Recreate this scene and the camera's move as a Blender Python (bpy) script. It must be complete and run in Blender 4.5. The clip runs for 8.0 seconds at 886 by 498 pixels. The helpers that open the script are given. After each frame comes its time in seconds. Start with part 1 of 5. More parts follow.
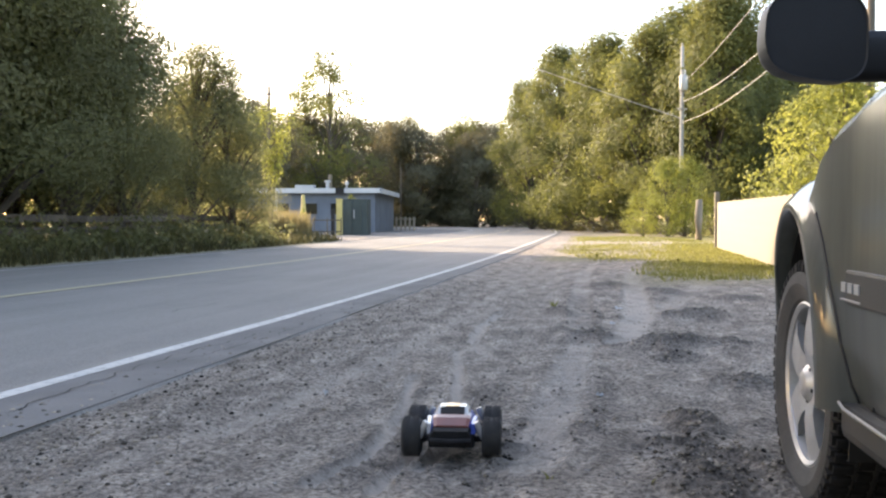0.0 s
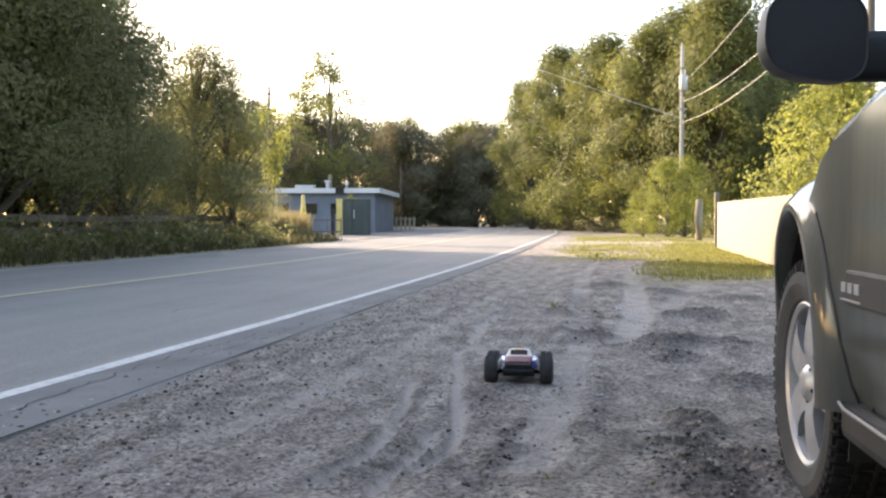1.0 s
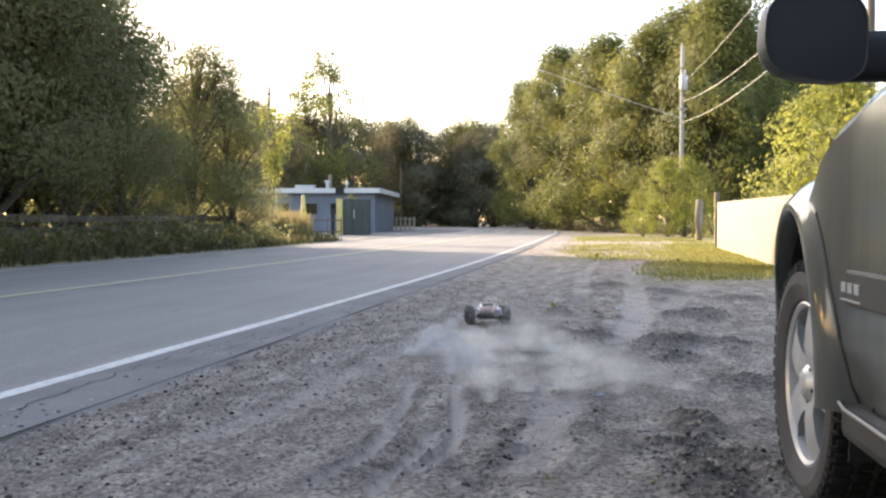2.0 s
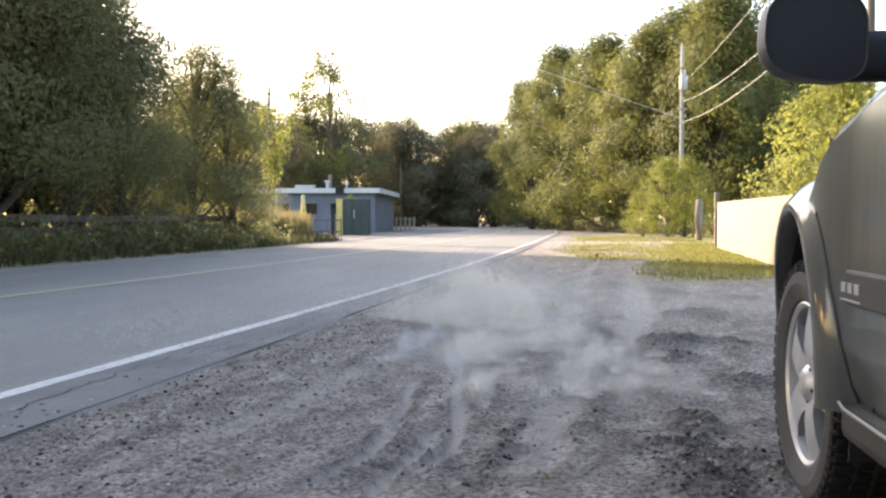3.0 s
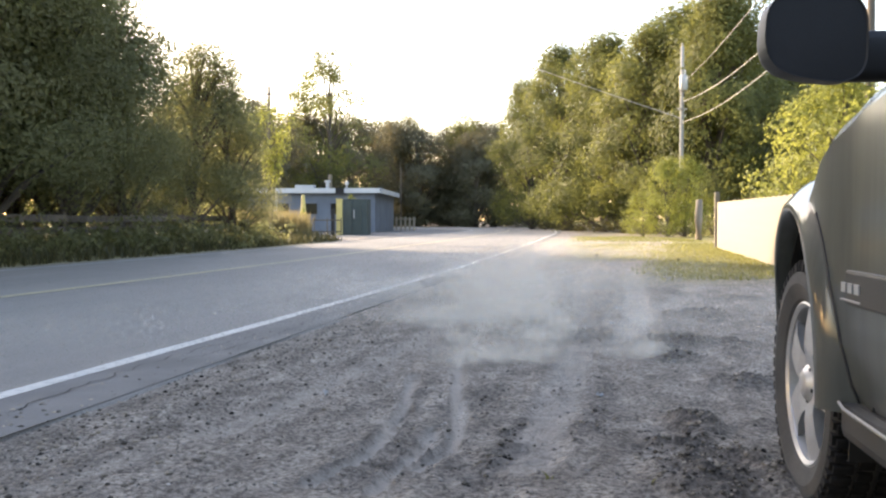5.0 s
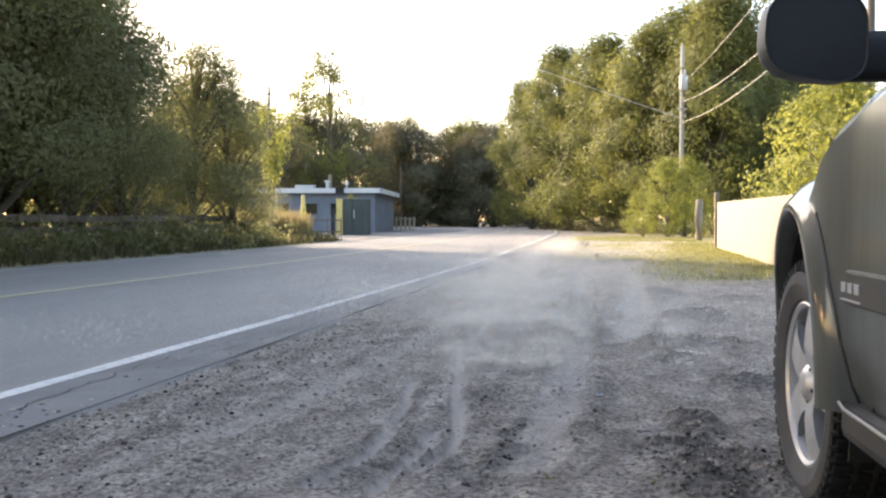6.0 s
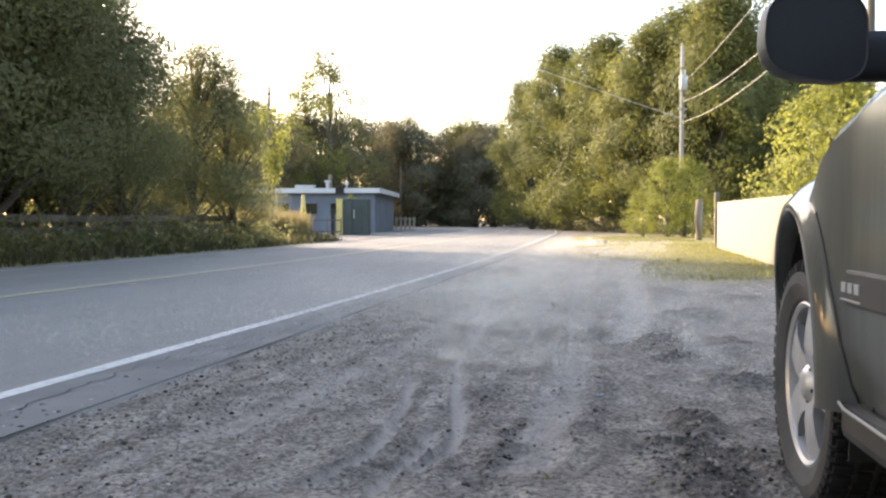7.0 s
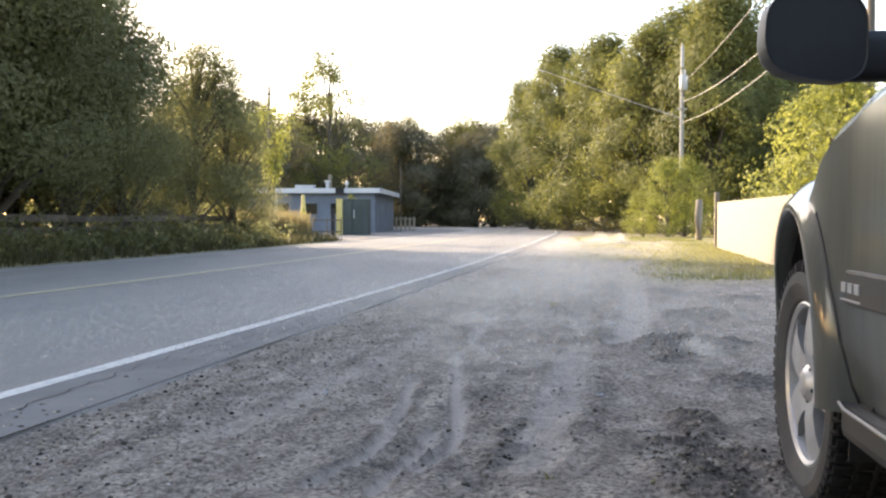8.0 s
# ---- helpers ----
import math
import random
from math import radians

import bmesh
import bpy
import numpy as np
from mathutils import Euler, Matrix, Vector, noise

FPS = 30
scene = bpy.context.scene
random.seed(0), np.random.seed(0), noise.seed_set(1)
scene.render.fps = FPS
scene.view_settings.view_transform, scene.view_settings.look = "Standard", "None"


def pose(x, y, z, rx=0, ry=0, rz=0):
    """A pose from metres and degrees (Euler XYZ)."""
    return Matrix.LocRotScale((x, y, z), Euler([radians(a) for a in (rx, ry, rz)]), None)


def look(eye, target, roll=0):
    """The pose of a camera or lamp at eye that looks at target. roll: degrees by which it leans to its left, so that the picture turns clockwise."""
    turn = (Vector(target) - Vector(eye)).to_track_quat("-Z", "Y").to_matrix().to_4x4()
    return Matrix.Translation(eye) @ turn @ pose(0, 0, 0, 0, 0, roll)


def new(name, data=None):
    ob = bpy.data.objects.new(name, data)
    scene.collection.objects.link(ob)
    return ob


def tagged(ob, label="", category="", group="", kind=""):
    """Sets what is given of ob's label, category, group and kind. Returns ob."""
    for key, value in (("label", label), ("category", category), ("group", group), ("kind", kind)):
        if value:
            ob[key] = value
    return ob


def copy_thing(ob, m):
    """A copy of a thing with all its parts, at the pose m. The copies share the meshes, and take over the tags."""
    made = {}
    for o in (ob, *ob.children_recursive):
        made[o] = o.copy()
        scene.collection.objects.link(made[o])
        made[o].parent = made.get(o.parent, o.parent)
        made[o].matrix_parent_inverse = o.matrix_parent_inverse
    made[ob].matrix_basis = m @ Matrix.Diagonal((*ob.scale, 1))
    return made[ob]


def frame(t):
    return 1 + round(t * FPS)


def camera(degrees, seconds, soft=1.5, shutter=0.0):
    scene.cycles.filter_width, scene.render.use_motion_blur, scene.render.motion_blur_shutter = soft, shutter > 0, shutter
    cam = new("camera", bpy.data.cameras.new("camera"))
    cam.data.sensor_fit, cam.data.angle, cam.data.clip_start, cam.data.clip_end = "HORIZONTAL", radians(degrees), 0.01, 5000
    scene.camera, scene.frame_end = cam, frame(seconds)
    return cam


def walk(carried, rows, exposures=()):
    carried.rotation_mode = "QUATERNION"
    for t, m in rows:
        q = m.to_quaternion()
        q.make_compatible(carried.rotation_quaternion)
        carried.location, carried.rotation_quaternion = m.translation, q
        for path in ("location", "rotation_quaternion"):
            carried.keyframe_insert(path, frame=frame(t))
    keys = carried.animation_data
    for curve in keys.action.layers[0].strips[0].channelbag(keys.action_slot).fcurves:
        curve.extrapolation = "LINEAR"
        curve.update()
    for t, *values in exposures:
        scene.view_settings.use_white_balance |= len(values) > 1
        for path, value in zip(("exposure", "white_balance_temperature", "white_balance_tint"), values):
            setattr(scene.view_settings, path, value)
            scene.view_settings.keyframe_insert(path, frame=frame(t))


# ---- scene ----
cam = camera(51.85, 8.0, 2.3, 0.4)
walk(cam, [(0.0, pose(0, 0, 0.82, 88.22, 0, 0)), (8.0, pose(0, 0, 0.82, 88.22, 0, 0))],
     exposures=[(0.0, 2.53, 7650, 18), (8.0, 2.53, 7650, 18)])

# ---- light ----
SUN_LEFT, SUN_UP = 45.0, 17.0          # degrees to the left of the road ahead, degrees above the horizon
world = bpy.data.worlds.new("sky")
scene.world = world
world.use_nodes = True
wn = world.node_tree.nodes
sky = wn.new("ShaderNodeTexSky")
sky.sky_type, sky.sun_disc = "NISHITA", False
sky.sun_elevation, sky.sun_rotation = radians(SUN_UP), radians(-SUN_LEFT)
sky.dust_density, sky.air_density, sky.ozone_density = 1.6, 1.0, 1.0
world.node_tree.links.new(sky.outputs["Color"], wn["Background"].inputs["Color"])
wn["Background"].inputs["Strength"].default_value = 0.15
sun = new("sun", bpy.data.lights.new("sun", "SUN"))
sun.data.energy, sun.data.angle, sun.data.color = 2.4, radians(0.6), (1.0, 0.9, 0.72)
to_sun = Vector((-math.sin(radians(SUN_LEFT)) * math.cos(radians(SUN_UP)),
                 math.cos(radians(SUN_LEFT)) * math.cos(radians(SUN_UP)), math.sin(radians(SUN_UP))))
sun.matrix_world = look(to_sun * 60, (0, 0, 0))


# ---- materials ----
def ramp_between(nt, fac, low, high, lo=0.3, hi=0.7):
    r = nt.nodes.new("ShaderNodeValToRGB")
    r.color_ramp.elements[0].position, r.color_ramp.elements[1].position = lo, hi
    r.color_ramp.elements[0].color, r.color_ramp.elements[1].color = (*low, 1), (*high, 1)
    nt.links.new(fac, r.inputs["Fac"])
    return r.outputs["Color"]


def noise_of(nt, scale, detail=4.0, rough=0.6, coords="Object", stretch=(1, 1, 1), turn=0.0):
    tc, mp, n = (nt.nodes.new(k) for k in ("ShaderNodeTexCoord", "ShaderNodeMapping", "ShaderNodeTexNoise"))
    mp.vector_type = "TEXTURE"
    mp.inputs["Scale"].default_value = tuple(1 / q for q in stretch)
    mp.inputs["Rotation"].default_value = (0, 0, turn)
    n.inputs["Scale"].default_value, n.inputs["Detail"].default_value, n.inputs["Roughness"].default_value = scale, detail, rough
    nt.links.new(tc.outputs[coords], mp.inputs["Vector"])
    nt.links.new(mp.outputs["Vector"], n.inputs["Vector"])
    return n.outputs["Fac"]


def mixed(nt, fac, a, b, kind="MIX"):
    m = nt.nodes.new("ShaderNodeMix")
    m.data_type, m.blend_type = "RGBA", kind
    for value, socket in ((fac, 0), (a, 6), (b, 7)):
        if isinstance(value, (int, float)):
            m.inputs[socket].default_value = value
        elif isinstance(value, tuple):
            m.inputs[socket].default_value = (*value, 1)
        else:
            nt.links.new(value, m.inputs[socket])
    return m.outputs[2]


def bumped(nt, height, strength, distance):
    b = nt.nodes.new("ShaderNodeBump")
    b.inputs["Strength"].default_value, b.inputs["Distance"].default_value = strength, distance
    nt.links.new(height, b.inputs["Height"])
    return b.outputs["Normal"]


def attribute(nt, name):
    a = nt.nodes.new("ShaderNodeAttribute")
    a.attribute_name = name
    return a.outputs["Fac"]


def surface(name, low, high, scale=4.0, rough=0.8, metal=0.0, grain=60.0, relief=0.002, coat=0.0, stretch=(1, 1, 1), spec=0.5):
    """A paint, plastic, wood, stone or metal: stains at one scale, grain at another."""
    m = bpy.data.materials.new(name)
    m.use_nodes = True
    nt = m.node_tree
    p = nt.nodes["Principled BSDF"]
    col = ramp_between(nt, noise_of(nt, scale, stretch=stretch), low, high)
    fine = noise_of(nt, grain, 3.0, stretch=stretch)
    nt.links.new(mixed(nt, 0.22, col, ramp_between(nt, fine, tuple(c * 0.6 for c in low), high, 0.25, 0.75)), p.inputs["Base Color"])
    p.inputs["Roughness"].default_value, p.inputs["Metallic"].default_value = rough, metal
    p.inputs["Coat Weight"].default_value = coat
    p.inputs["Specular IOR Level"].default_value = spec
    if relief:
        nt.links.new(bumped(nt, fine, 0.6, relief), p.inputs["Normal"])
    return m


def leaf_material(name, dark, light, through_col, share=0.45):
    m = bpy.data.materials.new(name)
    m.use_nodes = True
    nt = m.node_tree
    out, p = nt.nodes["Material Output"], nt.nodes["Principled BSDF"]
    geo = nt.nodes.new("ShaderNodeNewGeometry")
    col = ramp_between(nt, geo.outputs["Random Per Island"], dark, light, 0.0, 1.0)
    big = noise_of(nt, 0.7, 3.0)
    col = mixed(nt, big, mixed(nt, 1.0, col, (0.72, 0.78, 0.7), "MULTIPLY"), col)
    nt.links.new(col, p.inputs["Base Color"])
    p.inputs["Roughness"].default_value = 0.6
    p.inputs["Specular IOR Level"].default_value = 0.3
    tr, mx = nt.nodes.new("ShaderNodeBsdfTranslucent"), nt.nodes.new("ShaderNodeMixShader")
    nt.links.new(mixed(nt, 0.6, col, through_col), tr.inputs["Color"])
    mx.inputs[0].default_value = share
    nt.links.new(p.outputs["BSDF"], mx.inputs[1])
    nt.links.new(tr.outputs["BSDF"], mx.inputs[2])
    nt.links.new(mx.outputs["Shader"], out.inputs["Surface"])
    return m


def glossy_paint(name, col, rough=0.3, coat=1.0, metal=0.3):
    # upright streaks in the colour: dust runs and mirrored trees, both painted in
    m = surface(name, tuple(c * 0.6 for c in col), tuple(c * 1.25 for c in col), 2.2, rough, metal, 14.0, 0.0, stretch=(3, 3, 0.25))
    p = m.node_tree.nodes["Principled BSDF"]
    p.inputs["Coat Weight"].default_value, p.inputs["Coat Roughness"].default_value = coat, 0.1
    return m


def ground_material():
    m = bpy.data.materials.new("dirt_and_grass")
    m.use_nodes = True
    nt = m.node_tree
    p = nt.nodes["Principled BSDF"]
    lump, fine, grit = noise_of(nt, 1.1, 5.0), noise_of(nt, 7.0, 8.0, 0.75), noise_of(nt, 45.0, 5.0, 0.75)
    streak = noise_of(nt, 1.7, 7.0, 0.7, stretch=(2.8, 0.5, 1), turn=radians(-12))
    ripple = noise_of(nt, 9.0, 6.0, 0.7, stretch=(0.55, 2.6, 1), turn=radians(8))
    dirt = ramp_between(nt, streak, (0.155, 0.138, 0.122), (0.43, 0.384, 0.338), 0.4, 0.62)
    dirt = mixed(nt, 0.4, dirt, ramp_between(nt, ripple, (0.135, 0.12, 0.107), (0.48, 0.43, 0.38), 0.38, 0.62))
    dirt = mixed(nt, 0.34, dirt, ramp_between(nt, fine, (0.1, 0.089, 0.079), (0.47, 0.42, 0.37), 0.4, 0.6))
    dirt = mixed(nt, 0.5, dirt, ramp_between(nt, grit, (0.02, 0.018, 0.016), (0.63, 0.562, 0.495), 0.4, 0.6))
    blotch = noise_of(nt, 3.4, 5.0, 0.65, stretch=(1.7, 0.75, 1), turn=radians(-12))
    dirt = mixed(nt, 1.0, dirt, ramp_between(nt, blotch, (0.68, 0.665, 0.655), (1.34, 1.31, 1.28), 0.37, 0.63), "MULTIPLY")
    worn = nt.nodes.new("ShaderNodeMath")
    worn.operation = "MULTIPLY"
    nt.links.new(attribute(nt, "pale"), worn.inputs[0])
    nt.links.new(ramp_between(nt, noise_of(nt, 5.0, 7.0, 0.75), (0.3, 0.3, 0.3), (1, 1, 1), 0.34, 0.52), worn.inputs[1])
    dirt = mixed(nt, worn.outputs[0], dirt, (0.55, 0.49, 0.43))
    dirt = mixed(nt, attribute(nt, "damp"), dirt, ramp_between(nt, grit, (0.03, 0.027, 0.026), (0.17, 0.152, 0.138), 0.35, 0.65))
    turf = ramp_between(nt, lump, (0.15, 0.145, 0.048), (0.33, 0.29, 0.11))
    turf = mixed(nt, 0.4, turf, ramp_between(nt, grit, (0.05, 0.06, 0.02), (0.34, 0.29, 0.12)))
    nt.links.new(mixed(nt, attribute(nt, "grass"), dirt, turf), p.inputs["Base Color"])
    p.inputs["Roughness"].default_value = 0.95
    p.inputs["Specular IOR Level"].default_value = 0.2
    n1 = nt.nodes.new("ShaderNodeMath")
    n1.operation = "MULTIPLY_ADD"
    nt.links.new(fine, n1.inputs[0])
    n1.inputs[1].default_value = 2.0
    nt.links.new(grit, n1.inputs[2])
    nt.links.new(bumped(nt, n1.outputs[0], 1.0, 0.028), p.inputs["Normal"])
    return m


def asphalt_material():
    m = bpy.data.materials.new("worn_asphalt")
    m.use_nodes = True
    nt = m.node_tree
    p = nt.nodes["Principled BSDF"]
    wide, fine = noise_of(nt, 0.35, 5.0), noise_of(nt, 120.0, 3.0, 0.7)
    streak = noise_of(nt, 1.0, 4.0, stretch=(2.2, 0.12, 1), turn=radians(-11))
    col = ramp_between(nt, streak, (0.186, 0.171, 0.154), (0.274, 0.253, 0.225), 0.3, 0.7)
    col = mixed(nt, 0.35, col, ramp_between(nt, wide, (0.14, 0.133, 0.124), (0.26, 0.247, 0.225), 0.35, 0.65))
    col = mixed(nt, 0.3, col, ramp_between(nt, fine, (0.05, 0.05, 0.052), (0.38, 0.375, 0.37), 0.38, 0.62))
    nt.links.new(col, p.inputs["Base Color"])
    p.inputs["Roughness"].default_value, p.inputs["Specular IOR Level"].default_value = 0.85, 0.3
    nt.links.new(bumped(nt, fine, 0.7, 0.006), p.inputs["Normal"])
    return m


def line_paint(name, low, high):
    """Road paint, worn through to the asphalt in places."""
    m = surface(name, low, high, 2.0, 0.8, 0.0, 90.0, 0.003)
    nt = m.node_tree
    p = nt.nodes["Principled BSDF"]
    painted = p.inputs["Base Color"].links[0].from_socket
    bare = ramp_between(nt, noise_of(nt, 22.0, 6.0, 0.75), (0, 0, 0), (1, 1, 1), 0.52, 0.66)
    nt.links.new(mixed(nt, bare, painted, (0.19, 0.19, 0.19)), p.inputs["Base Color"])
    return m


M_GROUND, M_ASPHALT = ground_material(), asphalt_material()
M_WHITE_LINE = line_paint("white_road_paint", (0.46, 0.45, 0.42), (0.64, 0.625, 0.585))
M_YELLOW_LINE = line_paint("faded_yellow_paint", (0.42, 0.37, 0.24), (0.56, 0.48, 0.3))
M_LEAF = leaf_material("green_leaves", (0.1, 0.102, 0.052), (0.185, 0.182, 0.088), (0.32, 0.33, 0.14), 0.48)
M_LEAF_OLIVE = leaf_material("olive_leaves", (0.08, 0.09, 0.034), (0.175, 0.18, 0.058), (0.31, 0.315, 0.09), 0.4)
M_LEAF_DULL = leaf_material("dull_leaves", (0.085, 0.083, 0.056), (0.155, 0.145, 0.092), (0.24, 0.21, 0.11), 0.36)
M_LEAF_BRIGHT = leaf_material("bright_leaves", (0.12, 0.14, 0.035), (0.27, 0.285, 0.075), (0.42, 0.43, 0.1))
M_GRASS = leaf_material("grass_blades", (0.12, 0.125, 0.032), (0.3, 0.275, 0.085), (0.27, 0.27, 0.08))
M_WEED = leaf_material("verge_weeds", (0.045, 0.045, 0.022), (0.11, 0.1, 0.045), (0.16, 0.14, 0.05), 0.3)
M_STRAW = leaf_material("dry_grass", (0.11, 0.1, 0.045), (0.3, 0.24, 0.12), (0.34, 0.27, 0.12))
M_BARK = surface("bark", (0.05, 0.042, 0.034), (0.14, 0.115, 0.09), 3.0, 0.95, 0, 40, 0.02, stretch=(1, 1, 0.25))
M_WOOD = surface("weathered_wood", (0.14, 0.115, 0.085), (0.3, 0.25, 0.19), 2.0, 0.9, 0, 50, 0.004, stretch=(1, 1, 0.15))
M_POLE = surface("grey_pole_wood", (0.25, 0.24, 0.22), (0.42, 0.4, 0.37), 2.0, 0.9, 0, 50, 0.004, stretch=(1, 1, 0.1))
M_FENCE = surface("cream_fence_paint", (0.19, 0.162, 0.125), (0.3, 0.262, 0.208), 1.2, 0.75, 0, 30, 0.003, stretch=(1, 1, 0.3))
M_SUV = glossy_paint("pewter_car_paint", (0.06, 0.066, 0.06), 0.45, 0.75, 0.0)
M_SUV.node_tree.nodes["Principled BSDF"].inputs["Specular IOR Level"].default_value = 0.3
M_TRIM = surface("grey_plastic_trim", (0.026, 0.026, 0.025), (0.046, 0.045, 0.043), 3.0, 0.55, 0, 200, 0.0006)
M_BLACK = surface("black_plastic", (0.012, 0.012, 0.013), (0.022, 0.022, 0.024), 3.0, 0.55, 0, 200, 0.0006)
M_RUBBER = surface("dusty_rubber", (0.03, 0.03, 0.03), (0.075, 0.072, 0.068), 5.0, 0.85, 0, 90, 0.002)
# tyre rubber again, with the shade under the car put into its colour
M_TREAD_SHADED = surface("shaded_tread_rubber", (0.01, 0.01, 0.01), (0.03, 0.028, 0.026), 14.0, 0.9, 0, 90, 0.002, spec=0.2)
M_ALLOY = surface("alloy_wheel", (0.45, 0.45, 0.45), (0.6, 0.6, 0.6), 3.0, 0.38, 0.5, 120, 0.0003)
M_CHROME = surface("chrome", (0.75, 0.75, 0.75), (0.85, 0.85, 0.85), 2.0, 0.12, 1.0, 100, 0.0)
M_GLASS = surface("dark_glass", (0.012, 0.014, 0.015), (0.02, 0.022, 0.024), 2.0, 0.04, 0.0, 100, 0.0)
M_DARK_METAL = surface("dark_underbody", (0.012, 0.012, 0.012), (0.03, 0.028, 0.026), 5.0, 0.9, 0, 60, 0.002)
M_WALL_BLUE = surface("blue_grey_siding", (0.1, 0.12, 0.155), (0.15, 0.175, 0.215), 0.8, 0.8, 0, 20, 0.003)
M_FASCIA = surface("white_fascia", (0.42, 0.43, 0.45), (0.56, 0.57, 0.58), 0.7, 0.7, 0, 20, 0.002)
M_GREEN_BOX = surface("dark_green_paint", (0.03, 0.045, 0.045), (0.05, 0.07, 0.068), 1.2, 0.6, 0, 40, 0.002)
M_YELLOW = surface("faded_yellow_metal", (0.5, 0.4, 0.14), (0.66, 0.54, 0.2), 2.0, 0.7, 0, 60, 0.002)
M_WIRE = surface("wire", (0.3, 0.3, 0.3), (0.42, 0.42, 0.41), 3.0, 0.5, 0.2, 60, 0.0)


# ---- mesh helpers ----
def mesh_of(name, verts, faces, material, smooth=False):
    me = bpy.data.meshes.new(name)
    me.from_pydata([tuple(v) for v in verts], [], [tuple(f) for f in faces])
    me.materials.append(material)
    if smooth:
        me.polygons.foreach_set("use_smooth", [True] * len(me.polygons))
    me.update()
    return me


def part(name, bm, material, parent=None, label="", smooth=False, m=None):
    me = bpy.data.meshes.new(name)
    bmesh.ops.recalc_face_normals(bm, faces=bm.faces)
    bm.to_mesh(me)
    bm.free()
    me.materials.append(material)
    if smooth:
        me.polygons.foreach_set("use_smooth", [True] * len(me.polygons))
    ob = new(name, me)
    if m is not None:
        ob.matrix_basis = m
    if parent is not None:
        ob.parent = parent
    return tagged(ob, label) if label else ob


def box_bm(x, y, z, bevel=0.0, m=None, bm=None, segments=2):
    b = bm or bmesh.new()
    made = bmesh.ops.create_cube(b, size=1.0, matrix=(m or Matrix()) @ Matrix.Diagonal((x, y, z, 1)))["verts"]
    if bevel:
        edges = list({e for v in made for e in v.link_edges})
        bmesh.ops.bevel(b, geom=edges, offset=bevel, segments=segments, profile=0.6, affect="EDGES")
    return b


def tube(bm, points, radii, sides=8, cap=True):
    """A tapered tube along points."""
    rings = []
    for i, p in enumerate(points):
        p = Vector(p)
        a, b = Vector(points[max(i - 1, 0)]), Vector(points[min(i + 1, len(points) - 1)])
        q = (b - a).to_track_quat("Z", "Y")
        rings.append([bm.verts.new(p + q @ Vector((math.cos(k * math.tau / sides) * radii[i], math.sin(k * math.tau / sides) * radii[i], 0)))
                      for k in range(sides)])
    for r, s in zip(rings, rings[1:]):
        for k in range(sides):
            bm.faces.new((r[k], r[(k + 1) % sides], s[(k + 1) % sides], s[k]))
    if cap:
        bm.faces.new(rings[0][::-1])
        bm.faces.new(rings[-1])
    return bm


def lathe(profile, steps=48, axis="X", bm=None):
    """Turns (along, radius) pairs round an axis, closed along the profile."""
    b = bm or bmesh.new()
    rings = []
    for k in range(steps):
        a = k * math.tau / steps
        c, s = math.cos(a), math.sin(a)
        rings.append([b.verts.new((u, r * c, r * s) if axis == "X" else (r * c, r * s, u)) for u, r in profile])
    n = len(profile)
    for k in range(steps):
        p, q = rings[k], rings[(k + 1) % steps]
        for i in range(n):
            b.faces.new((p[i], p[(i + 1) % n], q[(i + 1) % n], q[i]))
    return b


# ---- the road's line ----
LINE_KEYS = [(-75, -260), (-18, -60), (-6.6, -14), (-3.0, 0), (-2.01, 4.26), (-1.02, 9.0), (0.0, 14.2), (1.22, 21.0), (5.45, 47), (8.2, 66),
             (9.2, 80), (7.0, 95), (-2, 108), (-20, 116), (-60, 124), (-160, 132)]


def smooth_line(keys, step=0.5):
    """Points about a step apart on a smooth curve through the keys, with their normals to the right."""
    pts = []
    for i in range(len(keys) - 1):
        p0, p1 = Vector(keys[max(i - 1, 0)]), Vector(keys[i])
        p2, p3 = Vector(keys[i + 1]), Vector(keys[min(i + 2, len(keys) - 1)])
        d = (p2 - p1).length
        m1 = (p2 - p0) / max((p2 - p1).length + (p1 - p0).length, 1e-6) * d
        m2 = (p3 - p1) / max((p3 - p2).length + (p2 - p1).length, 1e-6) * d
        n = max(2, int(d / step))
        for k in range(n):
            t = k / n
            pts.append((2 * t ** 3 - 3 * t ** 2 + 1) * p1 + (t ** 3 - 2 * t ** 2 + t) * m1 + (3 * t ** 2 - 2 * t ** 3) * p2 + (t ** 3 - t ** 2) * m2)
    pts.append(Vector(keys[-1]))
    out = []
    for i, p in enumerate(pts):
        d = (pts[min(i + 1, len(pts) - 1)] - pts[max(i - 1, 0)]).normalized()
        out.append((p, Vector((d.y, -d.x))))
    return out


ROAD = smooth_line(LINE_KEYS)
near_road = [(p.x, p.y) for p, n in ROAD if -20 < p.y < 92 and p.x > -25]
ROAD_Y = np.array([q[1] for q in near_road if q[1] < 80])
ROAD_X = np.array([q[0] for q in near_road if q[1] < 80])


def line_x(y):
    """Where the white line lies across, for a place along the way."""
    return np.interp(y, ROAD_Y, ROAD_X)


def edge_at(y):
    """How far the asphalt goes beyond the white line before the dirt covers it."""
    return np.interp(y, [3, 6, 12, 20], [0.57, 0.5, 0.36, 0.34])


# ---- ground ----
def away_from(path, x, y):
    """Distance of places from a line through points."""
    best = np.full(x.shape, 1e9)
    for (ax, ay), (bx, by) in zip(path, path[1:]):
        dx, dy = bx - ax, by - ay
        t = np.clip(((x - ax) * dx + (y - ay) * dy) / (dx * dx + dy * dy), 0, 1)
        best = np.minimum(best, np.hypot(x - ax - t * dx, y - ay - t * dy))
    return best


